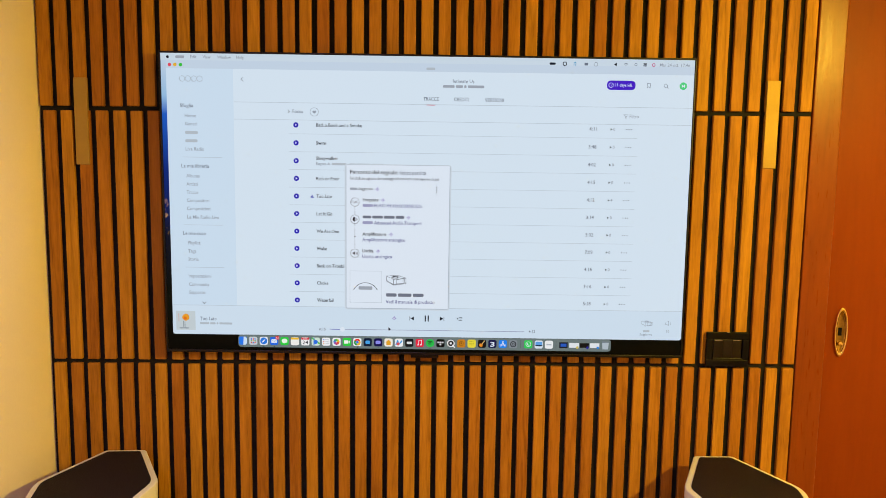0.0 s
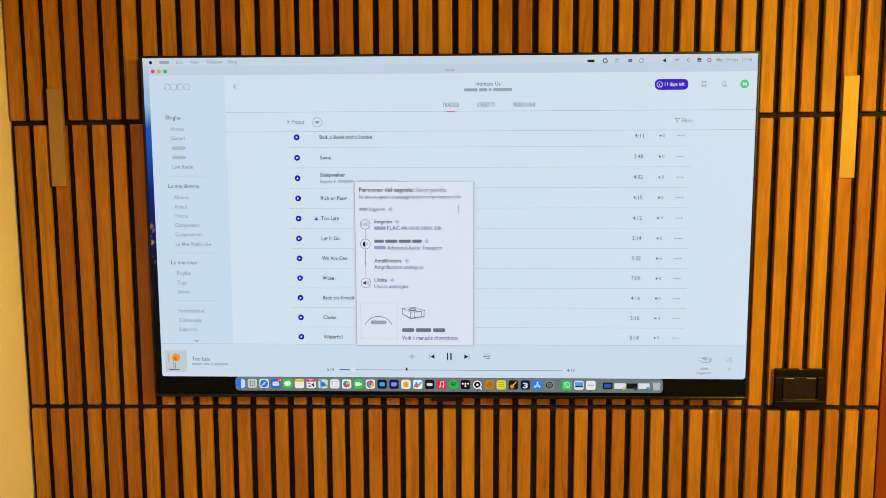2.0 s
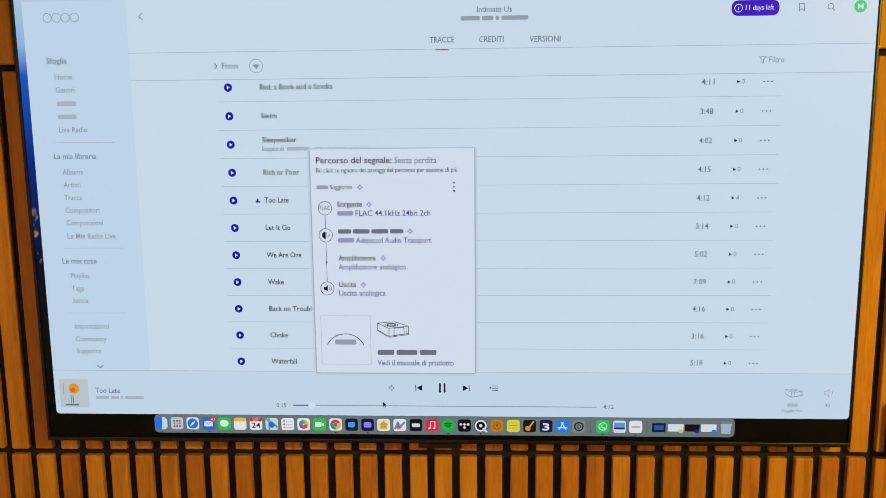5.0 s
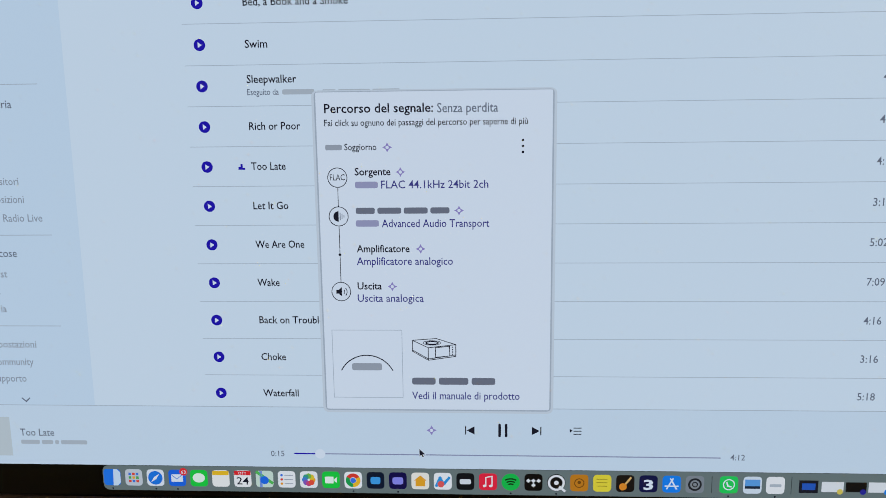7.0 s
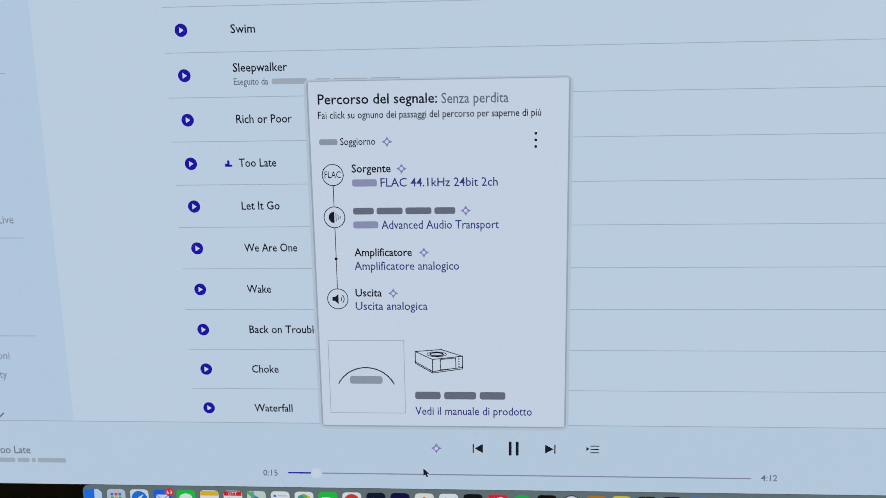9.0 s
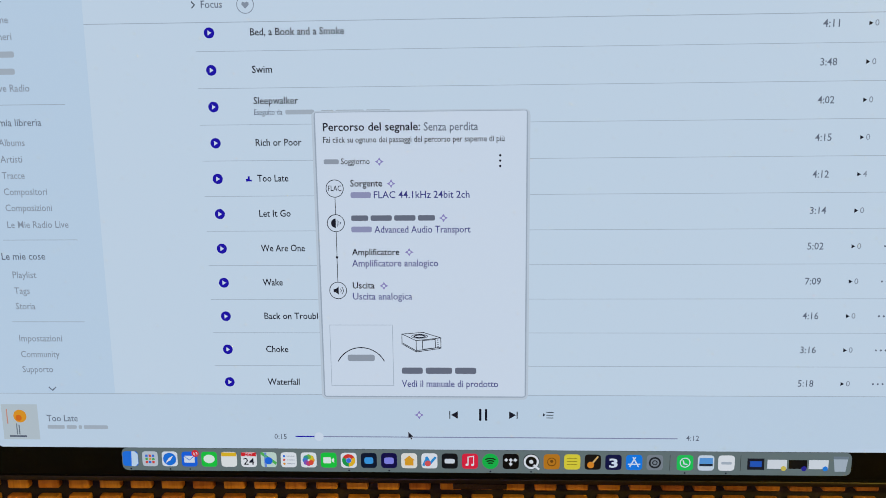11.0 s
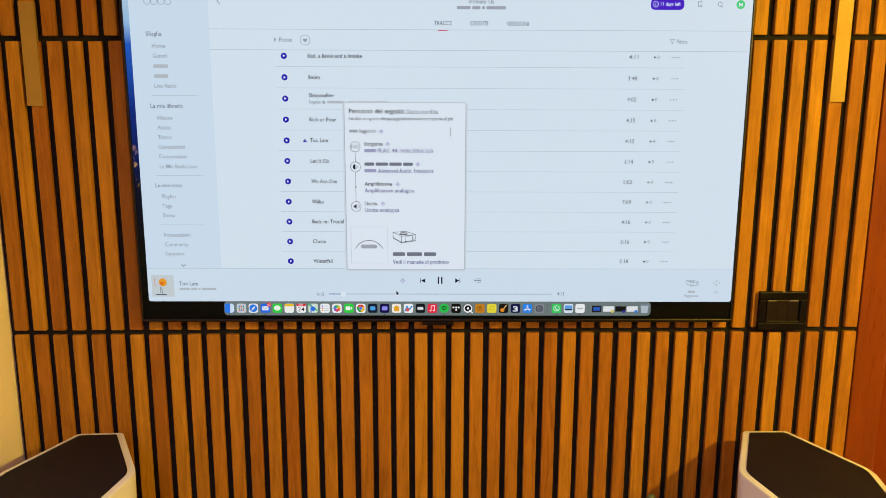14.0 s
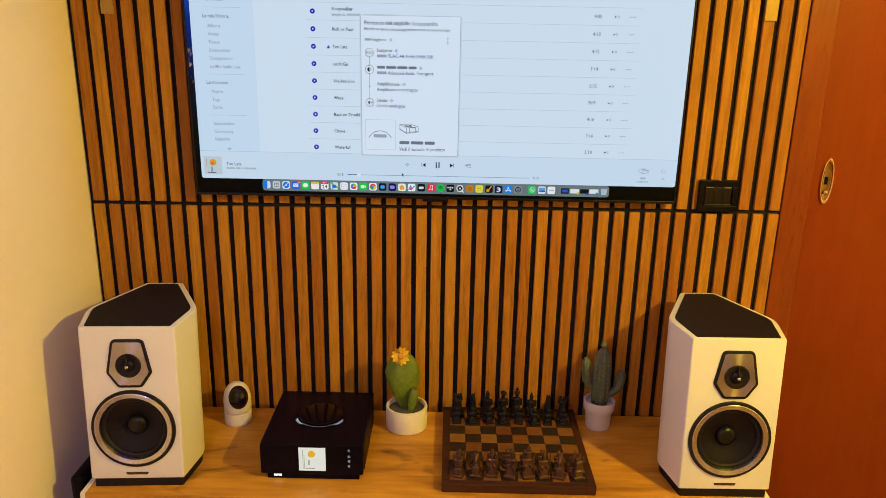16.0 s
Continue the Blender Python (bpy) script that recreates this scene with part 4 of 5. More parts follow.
ui("icon_mark", ring(xs[26], DZ, 0.0062, 0.0022, Y4), glow(36, 40, 46))
ui("icon_mark", ring(xs[26], DZ, 0.0026, 0.0012, Y4), glow(36, 40, 46))
for x in (0.2290, 0.3130):
    ui("dock_divider", quad(x - 0.0004, x + 0.0004, DZ - 0.010, DZ + 0.010, Y3), glow(70, 80, 80))
icon(0.2470, (50, 206, 90))
ui("icon_mark", ring(0.2470, DZ + 0.0004, 0.0058, 0.0012, Y4), CARD)
ui("icon_mark", stroke([(0.2448, DZ + 0.0026), (0.2458, DZ - 0.0010), (0.2492, DZ - 0.0020)], 0.0016, Y4), CARD)
icon(0.2720, (214, 226, 238))
ui("icon_mark", quad(0.2640, 0.2800, DZ - 0.0010, DZ + 0.0066, Y4), glow(96, 160, 226))
ui("icon_mark", quad(0.2640, 0.2800, DZ - 0.0040, DZ - 0.0010, Y4), glow(30, 46, 66))
icon(0.2962, (236, 238, 240))
bar(0.2900, 0.3024, DZ, 0.0032, GREY, Y4)
for x, w, h, c in ((0.3310, 0.0100, 0.0072, (24, 28, 40)), (0.3562, 0.0115, 0.0058, (226, 230, 234)), (0.3808, 0.0108, 0.0056, (14, 16, 18)), (0.4052, 0.0115, 0.0058, (226, 230, 234))):
    ui("dock_window", quad(x - w, x + w, DZ - 0.001 - h, DZ - 0.001 + h, Y3), glow(*c))
ui("icon_mark", quad(0.3240, 0.3380, DZ - 0.0045, DZ + 0.0030, Y4), glow(40, 90, 190))
for x, c in ((0.3640, (220, 200, 90)), (0.3880, (40, 40, 150)), (0.4130, (40, 130, 226))):
    mark(disc(x, DZ - 0.0062, 0.0032, 12), c)
ui("waste_bin", flat([(0.4245, DZ - 0.0098), (0.4372, DZ - 0.0098), (0.4395, DZ + 0.0090), (0.4222, DZ + 0.0090)], Y3), glow(176, 188, 198))
ui("icon_mark", flat([(0.4222, DZ + 0.0060), (0.4395, DZ + 0.0060), (0.4397, DZ + 0.0096), (0.4220, DZ + 0.0096)], Y4), glow(120, 134, 146))
for i in (0, 2, 3, 11, 13, 18, 20):
    ui("running_dot", flat(disc(xs[i], 1.0158, 0.0011, 8), Y3), INK)
for x in (0.2470, 0.2962):
    ui("running_dot", flat(disc(x, 1.0158, 0.0011, 8), Y3), INK)

# ---------------- wall socket ----------------
socket = empty_thing("wall_socket", (0, 0, 0), 0, "black three-module wall switch plate set over the slats", "wall switch")
SX0, SX1, SZ0, SZ1 = 0.6795, 0.7815, 0.9755, 1.0600
part("back_box", box(SX0 + 0.004, SX1 - 0.004, SLAT_Y - 0.004, FELT_Y, SZ0 + 0.004, SZ1 - 0.004), M_BLACK, socket)
bm = bmesh.new()
for x0, x1, z0, z1 in ((SX0, SX1, SZ1 - 0.017, SZ1), (SX0, SX1, SZ0, SZ0 + 0.017), (SX0, SX0 + 0.015, SZ0 + 0.017, SZ1 - 0.017), (SX1 - 0.015, SX1, SZ0 + 0.017, SZ1 - 0.017)):
    box(x0, x1, SLAT_Y - 0.012, SLAT_Y - 0.003, z0, z1, 0.0015, bm=bm)
part("cover_plate", bm, M_BLACK, socket, "black cover plate")
M_MODULE = surface("dark_switch_plastic", (0.010, 0.0065, 0.0080), 0.35, spec=0.16, vary=0.12, scale=40, fine=500, bump=0.03)
for i in range(3):
    x = SX0 + 0.0172 + i * 0.0225
    sw = part("switch_module", box(x, x + 0.0223, SLAT_Y - 0.0105, SLAT_Y - 0.003, SZ0 + 0.018, SZ1 - 0.018, 0.0008), M_MODULE, socket)
    if i != 1:
        part("marker", box(x + 0.0015, x + 0.0205, SLAT_Y - 0.0112, SLAT_Y - 0.0100, SZ1 - 0.0205, SZ1 - 0.0188), M_ALU, sw, "thin pale line on the switch")
part("ledge", box(SX0 + 0.0150, SX0 + 0.0870, SLAT_Y - 0.0135, SLAT_Y - 0.0104, SZ0 + 0.0172, SZ0 + 0.0215, 0.0006), M_MODULE, socket)
part("clip", box(SX0 + 0.0470, SX0 + 0.0545, SLAT_Y - 0.0128, SLAT_Y - 0.0080, SZ1 - 0.0006, SZ1 + 0.0010), M_ALU, socket, "tiny bright tick at the top of the plate")

# ---------------- the console ----------------
CON_Z, CON_X, CON_Y0 = 0.372, 0.812, 1.408
console = empty_thing("tv_console", (0, 0, 0), 0, "low white console with a rustic oak top standing under the television", "tv console")
part("carcass", box(-CON_X + 0.004, CON_X - 0.004, CON_Y0 + 0.004, 1.826, 0.06, CON_Z - 0.024, 0.002), M_MELAMINE, console)
part("plinth", box(-CON_X + 0.04, CON_X - 0.04, CON_Y0 + 0.05, 1.80, 0.0, 0.06), M_MELAMINE, console)
for x in (-CON_X, CON_X - 0.012):
    part("edge_trim", box(x, x + 0.012, CON_Y0, 1.828, CON_Z - 0.03, CON_Z + 0.001, 0.002), M_MELAMINE, console, "white edging along the end of the top")
ys = (CON_Y0, 1.512, 1.655, 1.828)
for a, b in zip(ys, ys[1:]):
    part("plank", box(-CON_X + 0.0125, CON_X - 0.0125, a, b, CON_Z - 0.024, CON_Z), M_OAK, console)
box_by_wall = part("storage_box", box(-0.850, -0.820, 1.44, 1.56, 0.0, 0.392, 0.010, segments=3), M_BLACK)
tagged(box_by_wall, "narrow black box squeezed between console and wall", "box")

# ---------------- loudspeakers ----------------
SP_H, RAKE = 0.396, 0.030


def build_speaker():
    sp = empty_thing("loudspeaker", (0, 0, 0), 0, "white lute-shaped bookshelf loudspeaker with a black leather top", "loudspeaker", "pair of loudspeakers")
    plan = [(-0.1070, 0.0), (0.1070, 0.0), (0.1305, 0.117), (0.0465, 0.300), (-0.0465, 0.300), (-0.1305, 0.117)]
    radii = [0.006, 0.006, 0.075, 0.012, 0.012, 0.075]
    outline = round_corners(plan, radii, 6)

    def lean(bm):
        for v in bm.verts:
            v.co.y += RAKE * v.co.z / SP_H
        return bm

    z_top = SP_H
    tilt = math.degrees(math.atan(RAKE / SP_H))

    def at(z):
        return pose(0, RAKE * z / SP_H, z, 90 - tilt)

    # the woofer's well is cut out of the cabinet
    cabinet = part("cabinet", lean(prism(outline, 0.022, z_top, 0.0040, segments=3)), M_WHITE, sp)
    cutter = part("cutter", lathe([(0.0775, -0.045), (0.0775, 0.02)], 56, m=at(0.150)), M_RUBBER)
    cut = cabinet.modifiers.new("well", "BOOLEAN")
    cut.operation, cut.object, cut.solver = "DIFFERENCE", cutter, "EXACT"
    bpy.context.view_layer.update()
    hollowed = bpy.data.meshes.new_from_object(cabinet.evaluated_get(bpy.context.evaluated_depsgraph_get()))
    cabinet.modifiers.remove(cut)
    cabinet.data = hollowed
    bpy.data.objects.remove(cutter)
    crease(cabinet, 25)
    crease(part("plinth", lean(prism(round_corners(inset_poly(plan, 0.006), [0.006, 0.006, 0.07, 0.01, 0.01, 0.07], 6), 0.0, 0.022)), M_RUBBER, sp, "black base plinth"), 25)
    crease(part("top_cover", lean(prism(round_corners([(x, max(y, 0.0) - (0.0065 if y < 0.05 else 0.0)) for x, y in inset_poly(plan, 0.0140)], [0.003, 0.003, 0.060, 0.008, 0.008, 0.060], 6), z_top - 0.001, z_top + 0.0016)), M_LEATHER, sp, "black leather top panel"), 25)
    # tweeter on its shield-shaped plate
    shield = [(-0.027, -0.058), (0.027, -0.058), (0.0515, -0.022), (0.036, 0.058), (-0.036, 0.058), (-0.0515, -0.022)]
    sh = round_corners(shield, [0.012, 0.012, 0.012, 0.014, 0.014, 0.012], 5)
    tw = at(0.3105)
    surround = part("tweeter_surround", prism(sh, -0.004, 0.0042, 0.0018, m=tw), M_RUBBER, sp, "black soft rim round the tweeter plate")
    crease(surround)
    part("tweeter_plate", prism(inset_poly(sh, 0.0065), 0.003, 0.0050, m=tw), M_PLATE, surround, "brushed aluminium tweeter plate")
    hub = tw @ pose(0, -0.004, 0)
    part("dome_ring", lathe([(0.0285, 0.004), (0.0285, 0.0066), (0.0255, 0.0074), (0.021, 0.0058), (0.0, 0.0052)], 32, m=hub), M_RUBBER, surround, smooth=True)
    part("dome", lathe([(0.0150, 0.0050), (0.0140, 0.0085), (0.0100, 0.0115), (0.0050, 0.0130), (0.0, 0.0134)], 28, m=hub), M_CONE, surround, smooth=True)
    bm = tube([(0.0, 0.0265, 0.0085), (0.0, 0.012, 0.0150), (0.0, 0.0, 0.0165)], 0.0016)
    bmesh.ops.transform(bm, matrix=hub, verts=bm.verts[:])
    part("phase_arm", bm, M_TVMETAL, surround, smooth=True)
    part("phase_tip", lathe([(0.0, 0.0140), (0.0040, 0.0150), (0.0044, 0.0172), (0.0028, 0.0192), (0.0, 0.0198)], 16, m=hub), M_POLISHED_ALU, surround, "small bright metal tip", smooth=True)
    # woofer
    wf = at(0.1500)
    wo = part("woofer", lathe([(0.0960, -0.003), (0.0960, 0.0035), (0.0945, 0.0050), (0.0885, 0.0052), (0.0880, -0.002)], 56, m=wf, hollow=True), M_RUBBER, sp, "round woofer with a metal trim ring")
    crease(wo)
    crease(part("trim_ring", lathe([(0.0888, 0.0005), (0.0888, 0.0058), (0.0872, 0.0066), (0.0775, 0.0046), (0.0762, 0.0005), (0.0762, -0.010), (0.0770, -0.010), (0.0770, 0.0005)], 56, m=wf, hollow=True), M_ALU, wo, "brushed metal trim ring"))
    part("rubber_surround", lathe([(0.0768, -0.0090), (0.0762, -0.0065), (0.0735, -0.0030), (0.0705, -0.0018), (0.0675, -0.0030), (0.0650, -0.0065), (0.0640, -0.0100), (0.0700, -0.0130)], 56, m=wf, hollow=True), M_RUBBER, wo, smooth=True)
    part("cone", lathe([(0.0655, -0.0085), (0.055, -0.0125), (0.042, -0.0180), (0.030, -0.0225), (0.0200, -0.0250), (0.0, -0.0255)], 56, m=wf, cap=False), M_CONE, wo, smooth=True)
    part("dust_cap", lathe([(0.0245, -0.0240), (0.0240, -0.0195), (0.0205, -0.0145), (0.0140, -0.0108), (0.0065, -0.0092), (0.0, -0.0090)], 32, m=wf), M_CAP, wo, smooth=True)
    # name slot under the woofer
    slot = round_corners([(-0.023, -0.0034), (0.023, -0.0034), (0.0275, 0.0030), (-0.0275, 0.0030)], [0.0022] * 4, 3)
    part("badge", prism(slot, -0.002, 0.0008, 0.0003, m=at(0.0365)), M_BADGE, sp, "small dark metal badge bar")
    return sp


M_POLISHED_ALU = surface("polished_aluminium", (0.72, 0.68, 0.74), 0.22, 1.0, vary=0.05, scale=60, bump=0.01)
M_CAP = surface("satin_black_cap", (0.005, 0.0045, 0.006), 0.32, vary=0.1, scale=60, bump=0.02, spec=0.22)
M_BADGE = surface("dark_bronze", (0.12, 0.075, 0.04), 0.35, 1.0, vary=0.15, scale=60, bump=0.05)
speaker = build_speaker()
speaker.matrix_world = pose(-0.6855, 1.4390, CON_Z, 0, 0, 3.6)
copy_thing(speaker, pose(0.6985, 1.4480, CON_Z, 0, 0, 0.8))

# ---------------- streaming amplifier ----------------
M_AMP = surface("black_anodised_metal", (0.0036, 0.0024, 0.0085), 0.24, 0.0, spec=0.07, vary=0.1, scale=30, fine=500, bump=0.02, rough_vary=0.08)
AX0, AX1, AY0, AY1, AZ = -0.4050, -0.1585, 1.4830, 1.7560, CON_Z
M_PANEL = surface("gloss_black_panel", (0.003, 0.002, 0.006), 0.10, spec=0.11, vary=0.1, scale=40, fine=400, bump=0.01, rough_vary=0.03)
amp = empty_thing("streaming_amplifier", (AX0, AY0, AZ), 0, "black box-shaped streaming amplifier with a lit colour display", "amplifier")
AW, AD = AX1 - AX0, AY1 - AY0
part("casing", box(0.0, AW, 0.003, AD, 0.017, 0.0950, 0.0022), M_AMP, amp)
part("front_panel", box(0.0, AW, 0.0, 0.003, 0.017, 0.0935, 0.0008), M_PANEL, amp, "glossy black front panel")
part("foot_plate", box(0.014, AW - 0.010, 0.006, AD - 0.02, 0.0, 0.017, 0.001), M_AMP, amp)
for i in range(2):
    bm = bmesh.new()
    for j in range(12):
        y = 0.02 + j * 0.019
        box(-0.002 if i == 0 else AW, 0.0 if i == 0 else AW + 0.002, y, y + 0.010, 0.022, 0.090, bm=bm)
    part("side_fins", bm, M_AMP, amp)
# dial on top
DX, DY = 0.124, 0.142
dial = part("volume_dial", lathe([(0.0540, 0.0950), (0.0545, 0.0985), (0.0535, 0.1010), (0.0520, 0.1015), (0.0, 0.1012)], 56, m=pose(DX, DY, 0)), M_PANEL, amp, "glossy round volume dial")
crease(dial)
crease(part("dial_edge", lathe([(0.0535, 0.1008), (0.0545, 0.1008), (0.0545, 0.1018), (0.0535, 0.1018)], 56, m=pose(DX, DY, 0), hollow=True), M_TVMETAL, dial, "dark metal edge"))
for a0, a1 in ((196, 228), (312, 344)):
    for r, w in ((0.0600, 0.0022), (0.0640, 0.0012)):
        bm = ring(0, 0, r, w, 0.0, a0 + (r - 0.06) * 900, a1 - (r - 0.06) * 900, 14)
        bmesh.ops.transform(bm, matrix=pose(DX, DY, 0.0955) @ pose(0, 0, 0, -90), verts=bm.verts[:])
        part("light_arc", bm, glow(200, 206, 214), amp, "white light arc beside the dial")
# chrome reflection on the dial's front edge, painted as a dim glowing arc
bm = ring(0, 0, 0.0562, 0.0011, 0.0, 222, 318, 24)
bmesh.ops.transform(bm, matrix=pose(DX, DY, 0.0956) @ pose(0, 0, 0, -90), verts=bm.verts[:])
part("light_line", bm, glow(150, 140, 126), amp, "chrome reflection along the front of the dial, drawn as a glowing arc")
disp = part("display", quad(0.0925, 0.1570, 0.0265, 0.0895, -0.0006), glow(236, 232, 214), amp, "small lit display with an album cover")
part("cover_sun", flat(disc(0.1235, 0.0720, 0.0090, 20), -0.0009), glow(240, 178, 40), disp)
for x, z0, z1 in ((0.1020, 0.0340, 0.0820), (0.1050, 0.0330, 0.0700), (0.1150, 0.0420, 0.0560), (0.1175, 0.0420, 0.0560)):
    part("cover_figure", quad(x, x + 0.0012, z0, z1, -0.0009), glow(150, 140, 120), disp)
part("cover_ground", quad(0.1030, 0.1300, 0.0325, 0.0340, -0.0009), glow(110, 104, 90), disp)
for z in (0.0830, 0.0670, 0.0545, 0.0410):
    bm = ring(0.2135, z, 0.0028, 0.0012, -0.0006, 30, 330, 12)
    merge(bm, quad(0.2115, 0.2155, z - 0.0006, z + 0.0006, -0.0006))
    part("button", bm, glow(170, 168, 160), amp, "lit touch button")
for x, w in ((0.0300, 0.0036), (0.0350, 0.0036), (0.0400, 0.0012), (0.0426, 0.0054)):
    part("lit_mark", flat(rounded(x, x + w, 0.0070, 0.0122, 0.0006, 2), 0.0054), glow(255, 255, 255, 2.6), amp, "glowing white maker's mark bar")

# ---------------- small camera ----------------
M_CAMWHITE = surface("white_camera_plastic", (0.74, 0.70, 0.64), 0.4, vary=0.03, scale=20, bump=0.02)
sc = empty_thing("security_camera", (-0.5320, 1.7540, CON_Z), 24, "small white pan-tilt security camera with black oval face", "security camera")
crease(part("base", lathe([(0.0330, 0.0), (0.0345, 0.002), (0.0350, 0.010), (0.0345, 0.0325), (0.0330, 0.0335), (0.0, 0.0335)], 36), M_CAMWHITE, sc), 50)
part("head", lathe([(0.0, 0.0345), (0.0330, 0.0345), (0.0345, 0.0360), (0.0350, 0.050), (0.0347, 0.066), (0.0330, 0.080), (0.0290, 0.0925), (0.0225, 0.1020), (0.0140, 0.1080), (0.0060, 0.1103), (0.0, 0.1106)], 36), M_CAMWHITE, sc, smooth=True)
bm = bmesh.new()
bmesh.ops.create_uvsphere(bm, u_segments=24, v_segments=14, radius=1.0)
bmesh.ops.transform(bm, matrix=pose(0.0, -0.0200, 0.0780, -18) @ Matrix.Diagonal((0.0250, 0.0225, 0.0310, 1)), verts=bm.verts[:])
face = part("face", bm, M_GLOSS, sc, "glossy black oval face", smooth=True)
part("lens", lathe([(0.0030, 0.0), (0.0045, 0.0016), (0.003, 0.0022), (0.0, 0.0024)], 16, m=pose(0.0, -0.0402, 0.0835, 74)), M_CAP, face, smooth=True)
for o in list(sc.children) + list(face.children):
    o.data.transform(Matrix.Scale(1.06, 4))

# ---------------- round-leaved cactus in a white bowl ----------------
M_CERAMIC = surface("cream_ceramic", (0.76, 0.70, 0.58), 0.38, vary=0.05, scale=30, bump=0.03)
M_SOIL = surface("grey_gravel_fill", (0.07, 0.065, 0.06), 0.9, vary=0.4, scale=160, fine=800, bump=0.7)
M_FELTGREEN = surface("green_cactus_skin", (0.125, 0.185, 0.018), 0.52, vary=0.4, scale=45, fine=420, bump=0.35)
M_PETAL = surface("yellow_petal", (0.95, 0.62, 0.03), 0.55, vary=0.15, scale=80, bump=0.1)
M_STAMEN = surface("orange_flower_centre", (0.62, 0.26, 0.02), 0.7, vary=0.3, scale=300, bump=0.5)
M_BUD = surface("dark_red_bud", (0.20, 0.02, 0.015), 0.5, vary=0.2, scale=200, bump=0.1)
C1 = (-0.0685, 1.7490, CON_Z)
pot1 = empty_thing("flowering_cactus", C1, 0, "green paddle cactus with a yellow flower in a round cream pot", "potted cactus")
crease(part("pot", lathe([(0.0530, 0.0), (0.0560, 0.003), (0.0565, 0.010), (0.0565, 0.0620), (0.0550, 0.0645), (0.0500, 0.0645), (0.0490, 0.0620), (0.0490, 0.0500), (0.0, 0.0500)], 44), M_CERAMIC, pot1, "round cream ceramic pot"), 40)
part("fill", lathe([(0.0490, 0.0525), (0.040, 0.0545), (0.015, 0.0560), (0.0, 0.0560)], 32), M_SOIL, pot1, "dark gravel fill", smooth=True)


def paddle(place, rx, ry, height, turn=(0, 0, 0), narrow=0.43, seed=1):
    bm = bmesh.new()
    bmesh.ops.create_uvsphere(bm, u_segments=26, v_segments=20, radius=1.0)
    for v in bm.verts:
        f = (v.co.z + 1) / 2
        w = narrow + (1 - narrow) * min(1.0, f * 1.55)
        lump = 1 + 0.075 * noise.noise(v.co * 2.3 + Vector((seed * 7.1, 0, 0))) + 0.012 * noise.noise(v.co * 9.0)
        v.co = Vector((v.co.x * rx * w * lump, v.co.y * ry * w * lump, f * height))
    bmesh.ops.transform(bm, matrix=pose(*place, *turn), verts=bm.verts[:])
    return bm


part("stem", paddle((-0.006, 0.004, 0.046), 0.0490, 0.030, 0.1760, (0, -3, 0)), M_FELTGREEN, pot1, smooth=True)
part("side_shoot", paddle((0.010, -0.020, 0.048), 0.0135, 0.0125, 0.0850, (3, 9, 0), 0.75, 3), M_FELTGREEN, pot1, smooth=True)
bm = bmesh.new()
bmesh.ops.create_icosphere(bm, subdivisions=2, radius=0.0045)
bmesh.ops.translate(bm, vec=(0.0245, -0.0300, 0.1290), verts=bm.verts[:])
part("bud", bm, M_BUD, pot1, "small dark red bud", smooth=True)
FL = pose(-0.0150, -0.0350, 0.2240, 58, 0, 10) @ Matrix.Scale(1.10, 4)
flower = part("flower", lathe([(0.0072, 0.0), (0.0075, 0.003), (0.005, 0.006), (0.0, 0.0066)], 16, m=FL), M_STAMEN, pot1, "yellow flower", smooth=True)
bm0 = bmesh.new()
rows_ = []
for i in range(6):
    f = i / 5
    w = 0.0058 * math.sin(math.pi * (0.16 + 0.80 * f)) ** 0.8
    rows_.append([bm0.verts.new((0.004 + 0.0185 * f, s * w, 0.0022 + 0.0012 * f * f - 0.0006 * abs(s))) for s in (-1, 0, 1)])
for a, b in zip(rows_, rows_[1:]):
    for q in range(2):
        bm0.faces.new((a[q], b[q], b[q + 1], a[q + 1]))
bmesh.ops.solidify(bm0, geom=bm0.faces[:], thickness=0.0009)
bmesh.ops.recalc_face_normals(bm0, faces=bm0.faces[:])
petal_me = bpy.data.meshes.new("petal")
bm0.to_mesh(petal_me)
bm0.free()
petal_me.materials.append(M_PETAL)
for i in range(12):
    pt = new("petal", petal_me)
    pt.parent = flower
    pt.matrix_local = FL @ pose(0, 0, 0.0003 * (i % 2), 0, 0, 30 * i)

# ---------------- ribbed cactus in a small white pot ----------------
M_GLAZE = surface("green_glaze", (0.092, 0.118, 0.078), 0.34, vary=0.35, scale=60, fine=240, bump=0.06)
M_POT2 = surface("matt_white_ceramic", (0.62, 0.57, 0.54), 0.55, vary=0.04, scale=30, bump=0.05)
C2 = (0.4590, 1.7700, CON_Z)
pot2 = empty_thing("ribbed_cactus", C2, 0, "green ceramic column cactus with two arms in a white pot", "potted cactus")
crease(part("pot", lathe([(0.0285, 0.0), (0.0305, 0.002), (0.0340, 0.050), (0.0345, 0.0515), (0.0385, 0.0525), (0.0390, 0.0540), (0.0398, 0.0750), (0.0385, 0.0770), (0.0345, 0.0770), (0.0335, 0.0740), (0.0330, 0.0640), (0.0, 0.0640)], 40), M_POT2, pot2, "small white ceramic pot"), 40)


